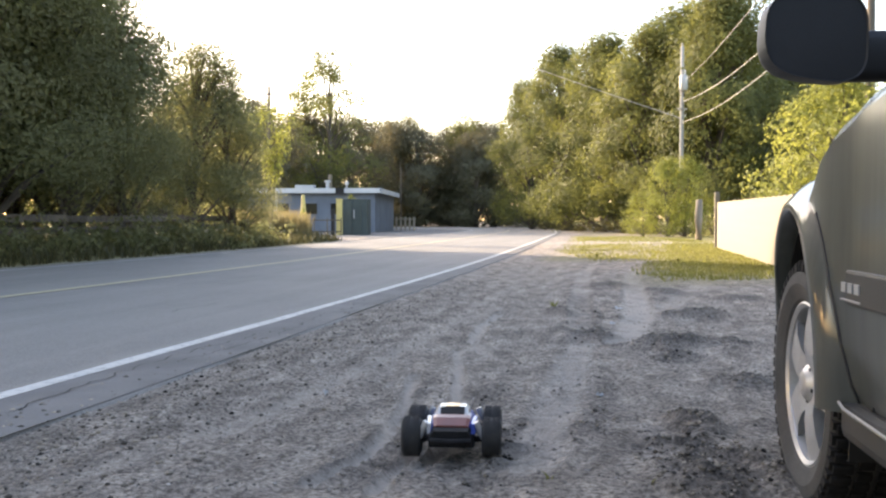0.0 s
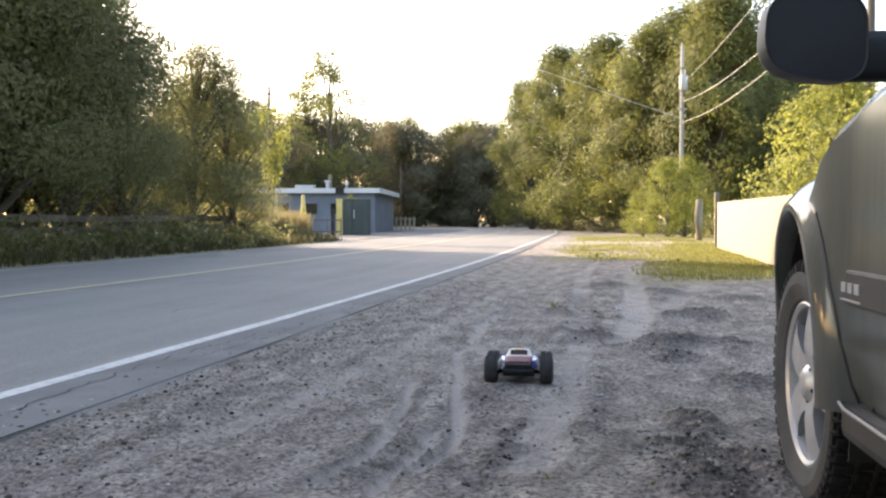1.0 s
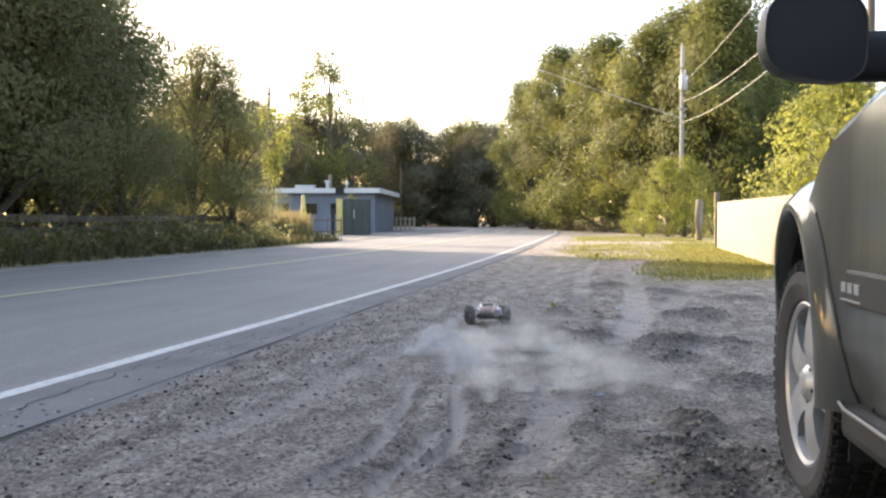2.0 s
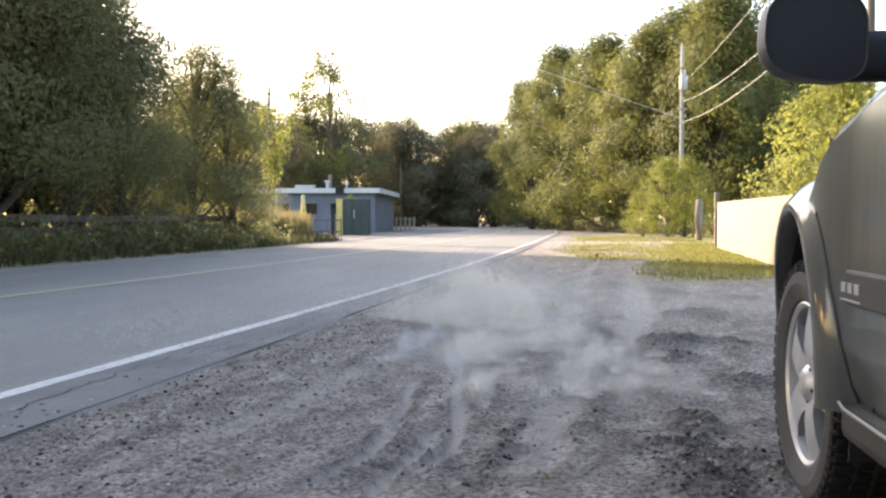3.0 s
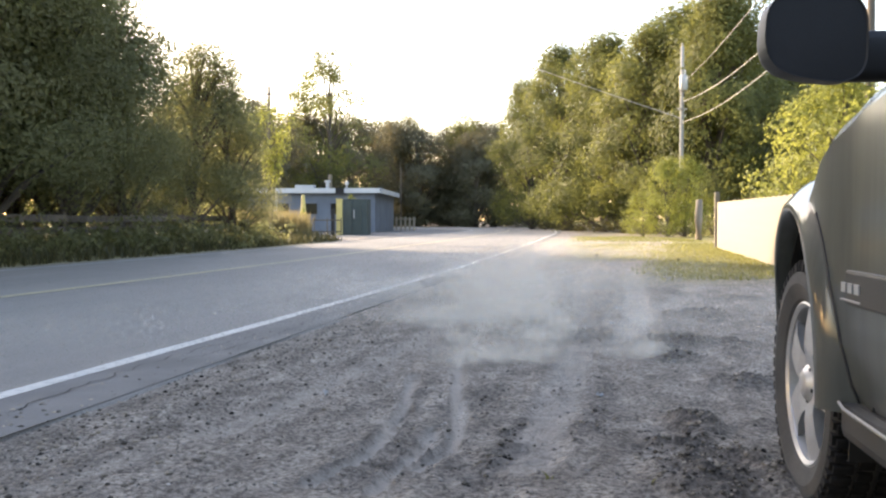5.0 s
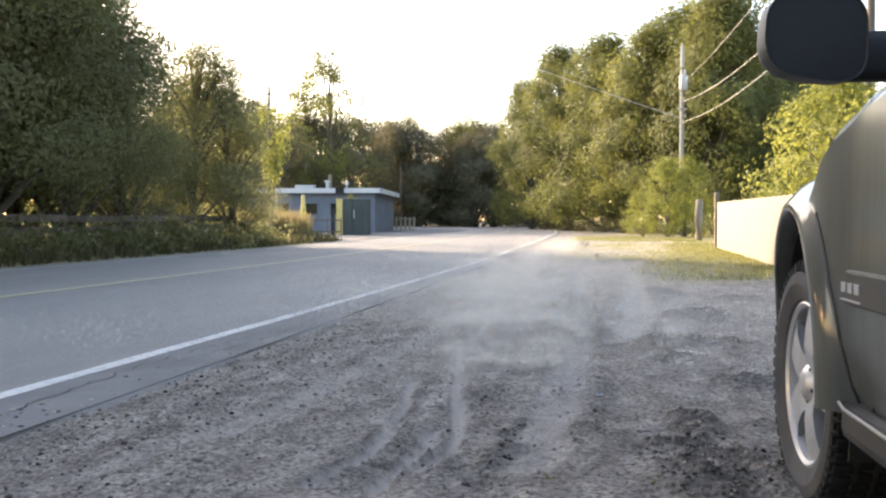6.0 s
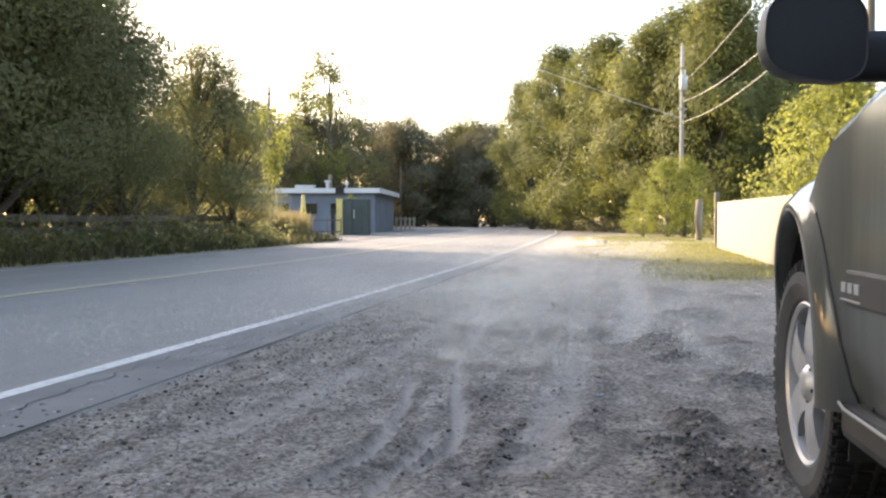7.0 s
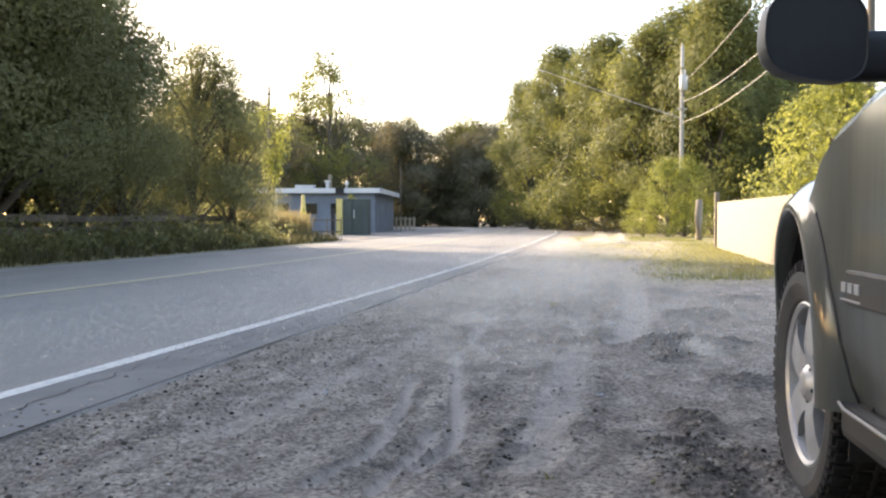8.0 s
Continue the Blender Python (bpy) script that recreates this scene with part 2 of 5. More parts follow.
# across, along, radius and height of humps of churned soil
MOUNDS = [(0.98, 3.68, 0.12, 0.075), (0.99, 3.45, 0.1, 0.05), (0.79, 3.28, 0.09, 0.04), (0.92, 3.2, 0.11, 0.05), (0.74, 2.92, 0.1, 0.045), (0.84, 2.86, 0.11, 0.05), (0.8, 2.66, 0.12, 0.05),
          (1.05, 3.04, 0.1, 0.05), (1.04, 2.84, 0.1, 0.05), (1.52, 4.63, 0.16, 0.05), (1.45, 5.96, 0.2, 0.1), (1.36, 5.3, 0.17, 0.05), (1.62, 6.15, 0.18, 0.06), (1.03, 6.46, 0.24, 0.045),
          (2.16, 7.8, 0.3, 0.08), (1.02, 7.94, 0.13, 0.07), (2.05, 11.4, 0.4, 0.05), (1.9, 6.0, 0.16, 0.04), (2.52, 10.2, 0.4, 0.06), (3.1, 9.3, 0.3, 0.05)]
# ways of wheels over the dirt, their half width and how plainly they show
TRACKS = [([(0.27, 2.99), (0.38, 3.47), (0.5, 4.0), (0.61, 4.55), (0.97, 6.3), (1.33, 8.85), (2.0, 13), (3.16, 19.1)], 0.1, 0.85),
          ([(1.21, 6.16), (1.58, 7.36), (2.01, 9.49), (2.7, 13), (3.5, 16.7)], 0.13, 1.2),
          ([(-0.42, 2.83), (-0.36, 2.94), (-0.29, 3.06), (-0.25, 3.29), (-0.21, 3.47), (-0.19, 3.71), (-0.17, 4.06), (-0.15, 4.8)], 0.032, 1.45),
          ([(-0.21, 2.75), (-0.17, 2.91), (-0.14, 3.02), (-0.1, 3.17), (-0.07, 3.33), (-0.04, 3.51)], 0.03, 1.45),
          ([(-0.08, 2.98), (-0.03, 3.13), (0.02, 3.29), (0.05, 3.47), (0.07, 3.77), (0.07, 4.26), (0.1, 5.75)], 0.032, 1.4),
          ([(0.51, 8.19), (0.31, 6.97), (0.21, 6.16), (0.28, 5.63), (0.36, 5.35)], 0.045, 1.6),
          ([(-1.19, 2.74), (-1.09, 2.99), (-0.96, 3.38), (-0.78, 3.77), (-0.3, 5.6), (0.2, 8.0), (1.2, 13)], 0.07, 0.3),
          ([(-0.87, 3.47), (-0.76, 3.88), (-0.61, 4.4), (-0.1, 6.2), (0.5, 8.6)], 0.06, 0.35),
          ([(1.58, 7.36), (2.23, 8.85), (3.94, 13.3)], 0.12, 0.6)]
# ways where wheels have turned up dark soil, their half width and share
CHURNED = [([(-0.1, 4.37), (-0.15, 4.06), (-0.15, 3.56), (-0.17, 3.21), (-0.23, 2.99), (-0.33, 2.74)], 0.045, 0.5), ([(0.26, 4.4), (0.19, 4.0)], 0.09, 0.5),
           ([(0.35, 3.77), (0.27, 3.51), (0.19, 3.13), (0.11, 2.77)], 0.05, 0.6), ([(0.84, 4.72), (0.69, 4.0), (0.55, 3.38)], 0.06, 0.55), ([(1.5, 10.2), (1.22, 7.8), (1.05, 6.62)], 0.14, 0.5),
           ([(0.09, 3.21), (0.03, 2.86)], 0.05, 0.4), ([(0.02, 3.7), (0.0, 3.4), (-0.07, 3.1)], 0.03, 0.35), ([(-1.75, 3.2), (-1.5, 4.06), (-1.25, 5.18), (-0.92, 6.56), (-0.2, 11.1)], 0.05, 0.6)]


def ground_fields(x, y):
    """Height and the shares of pale dust, damp soil and turf of places on the ground."""
    off = x - line_x(y)
    near = (np.abs(off) < 40) & (y > -20) & (y < 90)
    shoulder = np.clip((off - edge_at(y)) / 0.35, 0, 1) * np.clip((60 - y) / 20, 0, 1) * np.clip((y + 8) / 6, 0, 1)
    ux = x + 0.045 * np.sin(9 * y + 4 * x) + 0.022 * np.sin(31 * x - 13 * y) + 0.014 * np.sin(47 * y + 29 * x)
    uy = y + 0.05 * np.sin(8 * x - 5 * y) + 0.024 * np.sin(27 * y + 17 * x) + 0.014 * np.sin(51 * x - 23 * y)
    z = np.zeros(x.shape)
    pale, damp = np.zeros(x.shape), np.zeros(x.shape)
    for path, width, share in TRACKS:
        d = away_from(path, 0.88 * x + 0.12 * ux, 0.88 * y + 0.12 * uy) / width
        z += shoulder * (-0.016 * share * np.exp(-d ** 4) + 0.007 * share * np.exp(-((d - 1.3) / 0.3) ** 2))
        if width == 0.1 and share == 0.85:
            along = np.abs(np.mod(x * 0.19 + y * 0.98 + np.abs(d) * 0.03, 0.075) - 0.0375) / 0.0375
            z += shoulder * 0.011 * (along > 0.5) * np.exp(-d ** 4) * np.clip((7 - y) / 2, 0, 1)
        pale += 0.75 * share * np.exp(-d ** 8) * np.clip((17 - y) / 6, 0, 1)
    for mx, my, r, hgt in MOUNDS:
        e = np.exp(-(((ux - mx) ** 2 + ((uy - my) * 0.75) ** 2) / (r * r) * 1.3) ** 1.3)
        z += e * hgt * 0.62
        damp += e * 0.75
    for path, width, share in CHURNED:
        d = away_from(path, 0.6 * x + 0.4 * ux, 0.6 * y + 0.4 * uy) / width
        damp += share * np.exp(-d ** 4) * (0.75 + 0.35 * np.sin(37 * ux + 21 * uy))
        z -= shoulder * 0.014 * share * np.exp(-d ** 4)
    z = np.where(near & (off < edge_at(y) + 0.1), np.minimum(z, 0), z)
    grass_edge = 2.4 + 0.09 * (y - 10)
    gr = np.clip((off - grass_edge) / 0.9, 0, 1) * np.clip((y - 12.6 + 0.35 * np.maximum(8 - x, 0)) / 3.0, 0, 1)
    strip = np.exp(-((y - 19.8 - 0.06 * (x - 4)) / 1.2) ** 2) * np.clip((off - 0.9) / 0.6, 0, 1) * 0.7
    left = np.clip((-off - 7.7) / 0.5, 0, 1) * np.clip((37 - y) / 3, 0, 1)
    far = np.clip((np.abs(off) - 30) / 6, 0, 1)
    gr = np.clip(np.maximum.reduce([gr * np.where(off > 0, 1, 0), strip, left, far]), 0, 1)
    sandy = 0.6 * np.clip((off - 1.1) / 0.8, 0, 1) * np.clip((y - 18.5 - 0.2 * np.sin(x * 3.1)) / 1.5, 0, 1) * np.clip((70 - y) / 10, 0, 1)
    patches = np.clip(0.62 + 0.4 * np.sin(x * 2.3 + 1.3 * np.sin(y * 0.9)) * np.sin(y * 0.75 + x * 0.6), 0, 1)
    gr = np.maximum(gr, sandy * patches)
    drive = np.exp(-((y - 33.5 - 0.15 * (x - 6)) / 2.6) ** 2) * (off > 0)
    gr = gr * (1 - 0.85 * drive)
    pale = np.clip(pale + 0.3 * drive + 0.2 * np.exp(-((y - 24) / 4) ** 2) * np.clip(1 - np.abs(off - 2) / 2, 0, 1), 0, 0.85) * (1 - gr)
    bank = np.clip((-off - 8.0) / 3.0, 0, 1) * np.clip((44 - y) / 8, 0, 1)
    z = z + bank * 0.35 + np.clip((off - 9) / 20, 0, 1) * 0.2
    return z, pale, np.clip(damp, 0, 0.85) * shoulder, gr


def spaced(stops):
    vals = []
    for (a, b, step) in stops:
        vals += list(np.arange(a, b, step))
    return np.array(vals + [stops[-1][1]])


def lumps(x, y, damp):
    """Small unevenness of loose dirt."""
    out = np.zeros(x.shape)
    for i in range(len(x)):
        if -6 < x[i] < 12 and 1 < y[i] < 40:
            a = noise.noise((x[i] * 1.6, y[i] * 1.1, 0.3)) * 0.03 + noise.noise((x[i] * 5, y[i] * 3.2, 1.7)) * 0.016
            if y[i] < 12:
                a += abs(noise.noise((x[i] * 11, y[i] * 8, 4.1))) * 0.02 + noise.noise((x[i] * 24, y[i] * 20, 7.7)) * 0.007 + damp[i] * (abs(noise.noise((x[i] * 13, y[i] * 11, 9.1))) * 0.04 + abs(noise.noise((x[i] * 33, y[i] * 27, 3.3))) * 0.03)
            out[i] = a
    return out


def build_ground():
    xs = spaced([(-900, -200, 100), (-200, -40, 20), (-40, -10, 2.5), (-10, -2.4, 0.4), (-2.4, 2.6, 0.025), (2.6, 4.0, 0.05), (4.0, 12, 0.2), (12, 40, 2.5), (40, 200, 20), (200, 900, 100)])
    ys = spaced([(-900, -200, 100), (-200, -20, 20), (-20, 1.5, 1.0), (1.5, 6.5, 0.025), (6.5, 10.0, 0.045), (10.0, 24, 0.12), (24, 60, 0.6), (60, 140, 5), (140, 300, 20), (300, 1500, 150)])
    gx, gy = np.meshgrid(xs, ys)
    x, y = gx.ravel(), gy.ravel()
    z, pale, damp, gr = ground_fields(x, y)
    off = x - line_x(y)
    soft = np.clip((off - edge_at(y) - 0.04) / 0.3, 0, 1)
    far_soft = np.clip((-off - 7.4) / 1.0, 0, 1)
    z = z + lumps(x, y, damp) * np.maximum(soft, far_soft)
    z = np.where((off <= edge_at(y) - 0.07) & (off > -6.4), -0.05, z)
    nx, ny = len(xs), len(ys)
    idx = np.arange(nx * ny).reshape(ny, nx)
    faces = np.stack([idx[:-1, :-1], idx[:-1, 1:], idx[1:, 1:], idx[1:, :-1]], -1).reshape(-1, 4)
    me = bpy.data.meshes.new("ground")
    me.from_pydata(np.stack([x, y, z], 1).tolist(), [], faces.tolist())
    for name, values in (("pale", pale), ("damp", damp), ("grass", gr)):
        me.attributes.new(name, "FLOAT", "POINT").data.foreach_set("value", values.astype(np.float32))
    me.materials.append(M_GROUND)
    me.polygons.foreach_set("use_smooth", [True] * len(me.polygons))
    tagged(new("ground", me), "rutted grey dirt shoulder with tyre tracks and patchy grass", "ground", kind="structure")


def ground_z(x, y):
    return float(ground_fields(np.array([float(x)]), np.array([float(y)]))[0][0])


def road_strip(name, left, right, z, material, label, skirt=0.0, ragged=0.0):
    """A strip along the road between two offsets from the white line, which may be numbers or functions of the place along."""
    verts, faces = [], []
    rng = random.Random(5)
    for p, n in ROAD:
        lo, hi = (q(p.y) if callable(q) else q for q in (left, right))
        a, b = p + n * (lo + rng.uniform(-ragged, ragged)), p + n * (hi + rng.uniform(-ragged, ragged))
        verts += [(a.x, a.y, z), (b.x, b.y, z)]
        if skirt:
            verts += [(a.x - n.x * 0.06, a.y - n.y * 0.06, z - skirt), (b.x + n.x * 0.1, b.y + n.y * 0.1, z - skirt)]
    k = 4 if skirt else 2
    for i in range(len(ROAD) - 1):
        a, b = i * k, (i + 1) * k
        faces.append((a, a + 1, b + 1, b))
        if skirt:
            faces += [(a + 1, a + 3, b + 3, b + 1), (a + 2, a, b, b + 2)]
    return tagged(new(name, mesh_of(name, verts, faces, material)), label, "road", kind="structure")


def narrowing(y):
    """The road is a little narrower ahead."""
    return float(np.interp(y, [8, 15, 23, 40], [1.02, 1.0, 0.98, 0.96]))


build_ground()
road = road_strip("road", lambda y: -7.45 * narrowing(y), edge_at, 0.012, M_ASPHALT, "worn grey two-lane asphalt road", 0.09, ragged=0.03)
M_ASPHALT_OLD = surface("old_edge_asphalt", (0.123, 0.119, 0.114), (0.213, 0.204, 0.194), 1.6, 0.9, 0, 60, 0.006, spec=0.25)
road_strip("road_shoulder", 0.052, lambda y: edge_at(y) - 0.003, 0.0165, M_ASPHALT_OLD, "older cracked dark asphalt beyond the white line", ragged=0.004)
road_strip("white_edge_line", -0.055, 0.05, 0.018, M_WHITE_LINE, "worn white painted edge line on asphalt", ragged=0.006)
road_strip("yellow_centre_line", -3.75, -3.61, 0.018, M_YELLOW_LINE, "faded yellow centre line on asphalt")
road_strip("white_far_line", lambda y: -7.1 * narrowing(y), lambda y: -7.02 * narrowing(y), 0.018, M_WHITE_LINE, "faint white edge line on asphalt")


M_APRON = surface("apron_asphalt", (0.1, 0.1, 0.1), (0.17, 0.168, 0.163), 0.8, 0.9, 0, 30, 0.006, spec=0.25)


def lot():
    """The paved apron before the low building."""
    bm = bmesh.new()
    pts = [(-2.8, 39), (-0.5, 46), (1.5, 60), (2.2, 78), (-2, 90), (-16, 92), (-16, 46), (-9, 41)]
    bm.faces.new([bm.verts.new((x, y, 0.006)) for x, y in pts])
    bmesh.ops.triangulate(bm, faces=bm.faces)
    tagged(part("parking_apron", bm, M_APRON), "pale paved parking apron before the low building", "pavement", kind="structure")


lot()


# ---- trees ----
def leaf_cloud(rng, clumps, per, size, flat=0.75, heart=None):
    """Leaves in clumps: folded diamond leaves, as arrays of corners and faces."""
    verts, faces = [], []
    for (c, r) in clumps:
        n = max(10, int(per * r * r))
        d = rng.normal(size=(n, 3))
        d /= np.linalg.norm(d, axis=1)[:, None]
        rad = r * rng.uniform(0.25, 1.0, n) ** 0.45 * (1 + 0.25 * rng.normal(size=n))
        pos = np.array(c) + d * rad[:, None] * np.array([1, 1, flat])
        up = d * 0.7 + rng.normal(size=(n, 3)) * 0.3 + np.array([0, 0, 0.3])
        if heart is not None:
            out = np.array(c) - np.array(heart)
            up += 0.8 * out / max(0.1, np.linalg.norm(out))
        up /= np.linalg.norm(up, axis=1)[:, None]
        a = np.cross(up, rng.normal(size=(n, 3)))
        a /= np.linalg.norm(a, axis=1)[:, None]
        b = np.cross(up, a)
        s = (size * rng.uniform(0.6, 1.4, n))[:, None]
        quad = np.stack([pos - a * s, pos + b * s * 0.5 + up * s * 0.18, pos + a * s, pos - b * s * 0.5 + up * s * 0.18], 1).reshape(-1, 3)
        base = len(verts)
        verts += quad.tolist()
        for i in range(n):
            k = base + 4 * i
            faces += [(k, k + 1, k + 2), (k, k + 2, k + 3)]
    return verts, faces


def make_tree(seed, height, spread, low, leaf, clump_count, per, leaf_size, label, category="tree", name="tree", sparse_top=0.0, clump=0.24, trunk_r=0.03, hollow=0.1):
    """A tapered trunk with limbs and a crown of many leaf clumps."""
    rng = np.random.default_rng(seed)
    tree = tagged(new(name), label, category)
    bm = bmesh.new()
    top = Vector((rng.normal() * 0.04 * height, rng.normal() * 0.04 * height, height * 0.9))
    bend = Vector((rng.normal() * 0.03 * height, rng.normal() * 0.03 * height, height * 0.45))
    line = [Vector((0, 0, -0.3)), Vector((0, 0, height * 0.12)), bend, bend.lerp(top, 0.55), top]
    r0 = height * trunk_r
    tube(bm, line, [r0 * 1.25, r0, r0 * 0.7, r0 * 0.42, r0 * 0.12], 9)
    clumps = []
    for i in range(clump_count):
        t = rng.uniform(0, 1) ** 0.85
        z = height * (low + (0.97 - low) * t)
        prof = math.sin(math.pi * min(1, 0.18 + 0.82 * (1 - t) ** 0.8)) if low > 0.2 else math.sqrt(max(0.03, 1 - t ** 2.2))
        a = rng.uniform(0, math.tau)
        lobes = 1 + 0.22 * math.sin(3 * a + seed) + 0.15 * math.sin(5 * a + 2 * seed + 6 * t)
        rr = spread * max(0.12, prof) * lobes * math.sqrt(rng.uniform(hollow, 1.0))
        r = height * clump * 0.55 * rng.uniform(0.5, 1.15) * (1 - sparse_top * t * 0.6)
        c = (rr * math.cos(a) + top.x * t, rr * math.sin(a) + top.y * t, z)
        clumps.append((c, r))
        if i % 3 == 0:
            s = max(0.06, min(0.85, (z / height) - 0.22))
            k = s * (len(line) - 1)
            start = line[int(k)].lerp(line[min(int(k) + 1, 4)], k - int(k))
            mid = start.lerp(Vector(c), 0.5) + Vector((0, 0, height * 0.03))
            tube(bm, [start, mid, Vector(c)], [r0 * 0.34, r0 * 0.2, r0 * 0.05], 5, False)
    part("trunk", bm, M_BARK, tree, smooth=True)
    v, f = leaf_cloud(rng, clumps, per, leaf_size, heart=(0, 0, height * 0.45))
    crown = new("crown", mesh_of("crown", v, f, leaf))
    crown.parent = tree
    return tree


def put(tree, x, y, turn=0.0, size=1.0, wide=1.0, group=""):
    m = pose(x, y, ground_z(x, y), 0, 0, turn) @ Matrix.Diagonal((size * wide, size * wide, size, 1))
    return m


def plant(tree, places):
    """The first place takes the tree itself, the others copies."""
    for i, (x, y, turn, size, wide) in enumerate(places):
        m = put(tree, x, y, turn, size, wide)
        if i:
            copy_thing(tree, m)
    x, y, turn, size, wide = places[0]
    tree.matrix_basis = put(tree, x, y, turn, size, wide)


roadside_a = make_tree(3, 9.0, 3.2, 0.16, M_LEAF, 90, 520, 0.054, "leafy roadside tree, backlit, with light behind its lower limbs")
roadside_b = make_tree(8, 7.6, 2.8, 0.15, M_LEAF, 84, 520, 0.054, "dense low roadside tree standing in shade")
roadside_c = make_tree(15, 9.6, 2.5, 0.22, M_LEAF_OLIVE, 85, 220, 0.075, "slender roadside tree with light showing through its crown")
# copies with y under 14 stand out of view, added to block the sun
plant(roadside_a, [(-9.6, 18.5, 20, 1.0, 1.0), (-11.2, 24.0, 140, 0.95, 1.0), (-12.5, 15.5, 250, 1.1, 1.05), (-10.9, 13.2, 15, 1.0, 1.0), (-11.9, 19.7, 310, 1.0, 1.0), (-15.2, 9.5, 33, 1.1, 1.2), (-9.9, 10.2, 95, 1.0, 1.0), (-13.8, 25.5, 77, 1.0, 1.1), (-8.9, 21.8, 205, 0.85, 0.9), (-13.6, 13.0, 160, 1.05, 1.1)])
plant(roadside_b, [(-8.7, 24.6, 60, 0.86, 1.0), (-7.7, 27.6, 210, 0.8, 1.0), (-6.6, 28.6, 310, 0.68, 0.85), (-10.2, 28.2, 10, 0.9, 1.0), (-10.6, 21.3, 170, 0.95, 1.1), (-9.6, 12.4, 45, 1.1, 1.0), (-12.2, 12.2, 280, 1.15, 1.1), (-11.4, 8.2, 120, 1.1, 1.1)])
plant(roadside_c, [(-10.2, 21.6, 0, 1.0, 1.0), (-9.8, 15.0, 130, 1.0, 1.0), (-11.3, 11.0, 50, 1.0, 1.2)])
sapling = make_tree(50, 5.2, 1.3, 0.4, M_LEAF_BRIGHT, 46, 170, 0.09, "young tree with sunlit yellow-green leaves by the yard", clump=0.22, trunk_r=0.012)
plant(sapling, [(-6.75, 36.0, 40, 1.0, 0.65)])
big_oak = make_tree(21, 15.0, 5.0, 0.1, M_LEAF_OLIVE, 120, 150, 0.13, "tall broad leafy tree lit by low sun on one side", clump=0.2, hollow=0.22)
big_maple = make_tree(27, 14.0, 4.5, 0.08, M_LEAF_OLIVE, 115, 150, 0.13, "tall leafy tree with a rounded sunlit crown", clump=0.2, hollow=0.22)
plant(big_oak, [(13.3, 58, 0, 0.88, 1.0), (10.2, 74, 120, 1.0, 0.8), (16.5, 64, 220, 1.05, 1.0), (22, 60, 300, 0.7, 1.1), (16.5, 84, 70, 1.0, 1.1), (27, 48, 100, 0.6, 1.1)])
plant(big_maple, [(11.6, 66, 40, 1.03, 0.8), (8.4, 86, 160, 1.0, 0.75), (15.7, 53, 250, 1.0, 0.82), (20, 47, 330, 0.62, 1.0), (12.5, 95, 20, 0.9, 1.0), (24, 72, 90, 1.1, 1.2)])
far_tree = make_tree(33, 15.0, 5.5, 0.03, M_LEAF_DULL, 110, 90, 0.15, "distant wood tree standing in hazy shade", clump=0.22)
far_tall = make_tree(39, 18.0, 4.6, 0.16, M_LEAF_OLIVE, 120, 95, 0.13, "tall thin-topped distant tree against the sky", sparse_top=0.35, clump=0.14, trunk_r=0.013)
# copies at (-22, 80), (-17.5, 85), (-29, 76) are added to shade the apron
plant(far_tree, [(-6, 122, 0, 1.0, 1.0), (1, 128, 80, 0.95, 1.0), (7, 126, 160, 1.0, 1.0), (-12, 118, 240, 1.0, 1.0), (-18, 112, 300, 0.95, 1.0), (13, 118, 20, 1.0, 1.0),
                 (-14, 104, 100, 0.9, 1.0), (-21, 100, 200, 0.9, 1.0), (-27, 96, 270, 0.9, 1.1), (4, 140, 45, 1.1, 1.2), (-10, 138, 190, 1.1, 1.2), (-32, 108, 10, 1.0, 1.2), (-22, 80, 70, 0.9, 1.0), (-3.2, 121, 260, 0.9, 1.0), (4.2, 119, 35, 0.85, 1.0), (-17.5, 85, 150, 0.85, 1.0), (-29, 76, 220, 0.9, 1.0), (-35, 88, 330, 1.0, 1.1)])
plant(far_tall, [(-12.2, 98, 0, 1.1, 1.0), (-15.5, 103, 120, 0.95, 1.0), (-5, 132, 30, 0.9, 1.0), (3.0, 126, 200, 0.88, 1.0), (17.6, 55, 80, 0.95, 0.9)])
shrub_a = make_tree(44, 4.7, 2.5, 0.06, M_LEAF_BRIGHT, 100, 260, 0.07, "bright sunlit yellow-green shrub behind a fence", "shrub", "shrub", clump=0.26, trunk_r=0.02)
plant(shrub_a, [(10.6, 24.5, 0, 1.0, 0.95), (12.4, 28.0, 140, 1.05, 1.0), (11.2, 20.0, 250, 1.05, 0.9), (14.0, 24, 60, 1.1, 1.0), (11.2, 45.5, 70, 0.82, 0.75), (10.4, 47.3, 190, 0.5, 0.9), (12.3, 46.4, 300, 0.85, 0.7),
               (-5.6, 55.3, 15, 0.5, 0.45), (-7.1, 46.5, 200, 0.3, 0.4), (-17.5, 22, 30, 0.8, 1.1), (-16.5, 27, 100, 0.75, 1.1), (-18.5, 33, 170, 0.85, 1.2), (-17.0, 38, 240, 0.8, 1.2), (-19.5, 18, 300, 0.8, 1.1)])

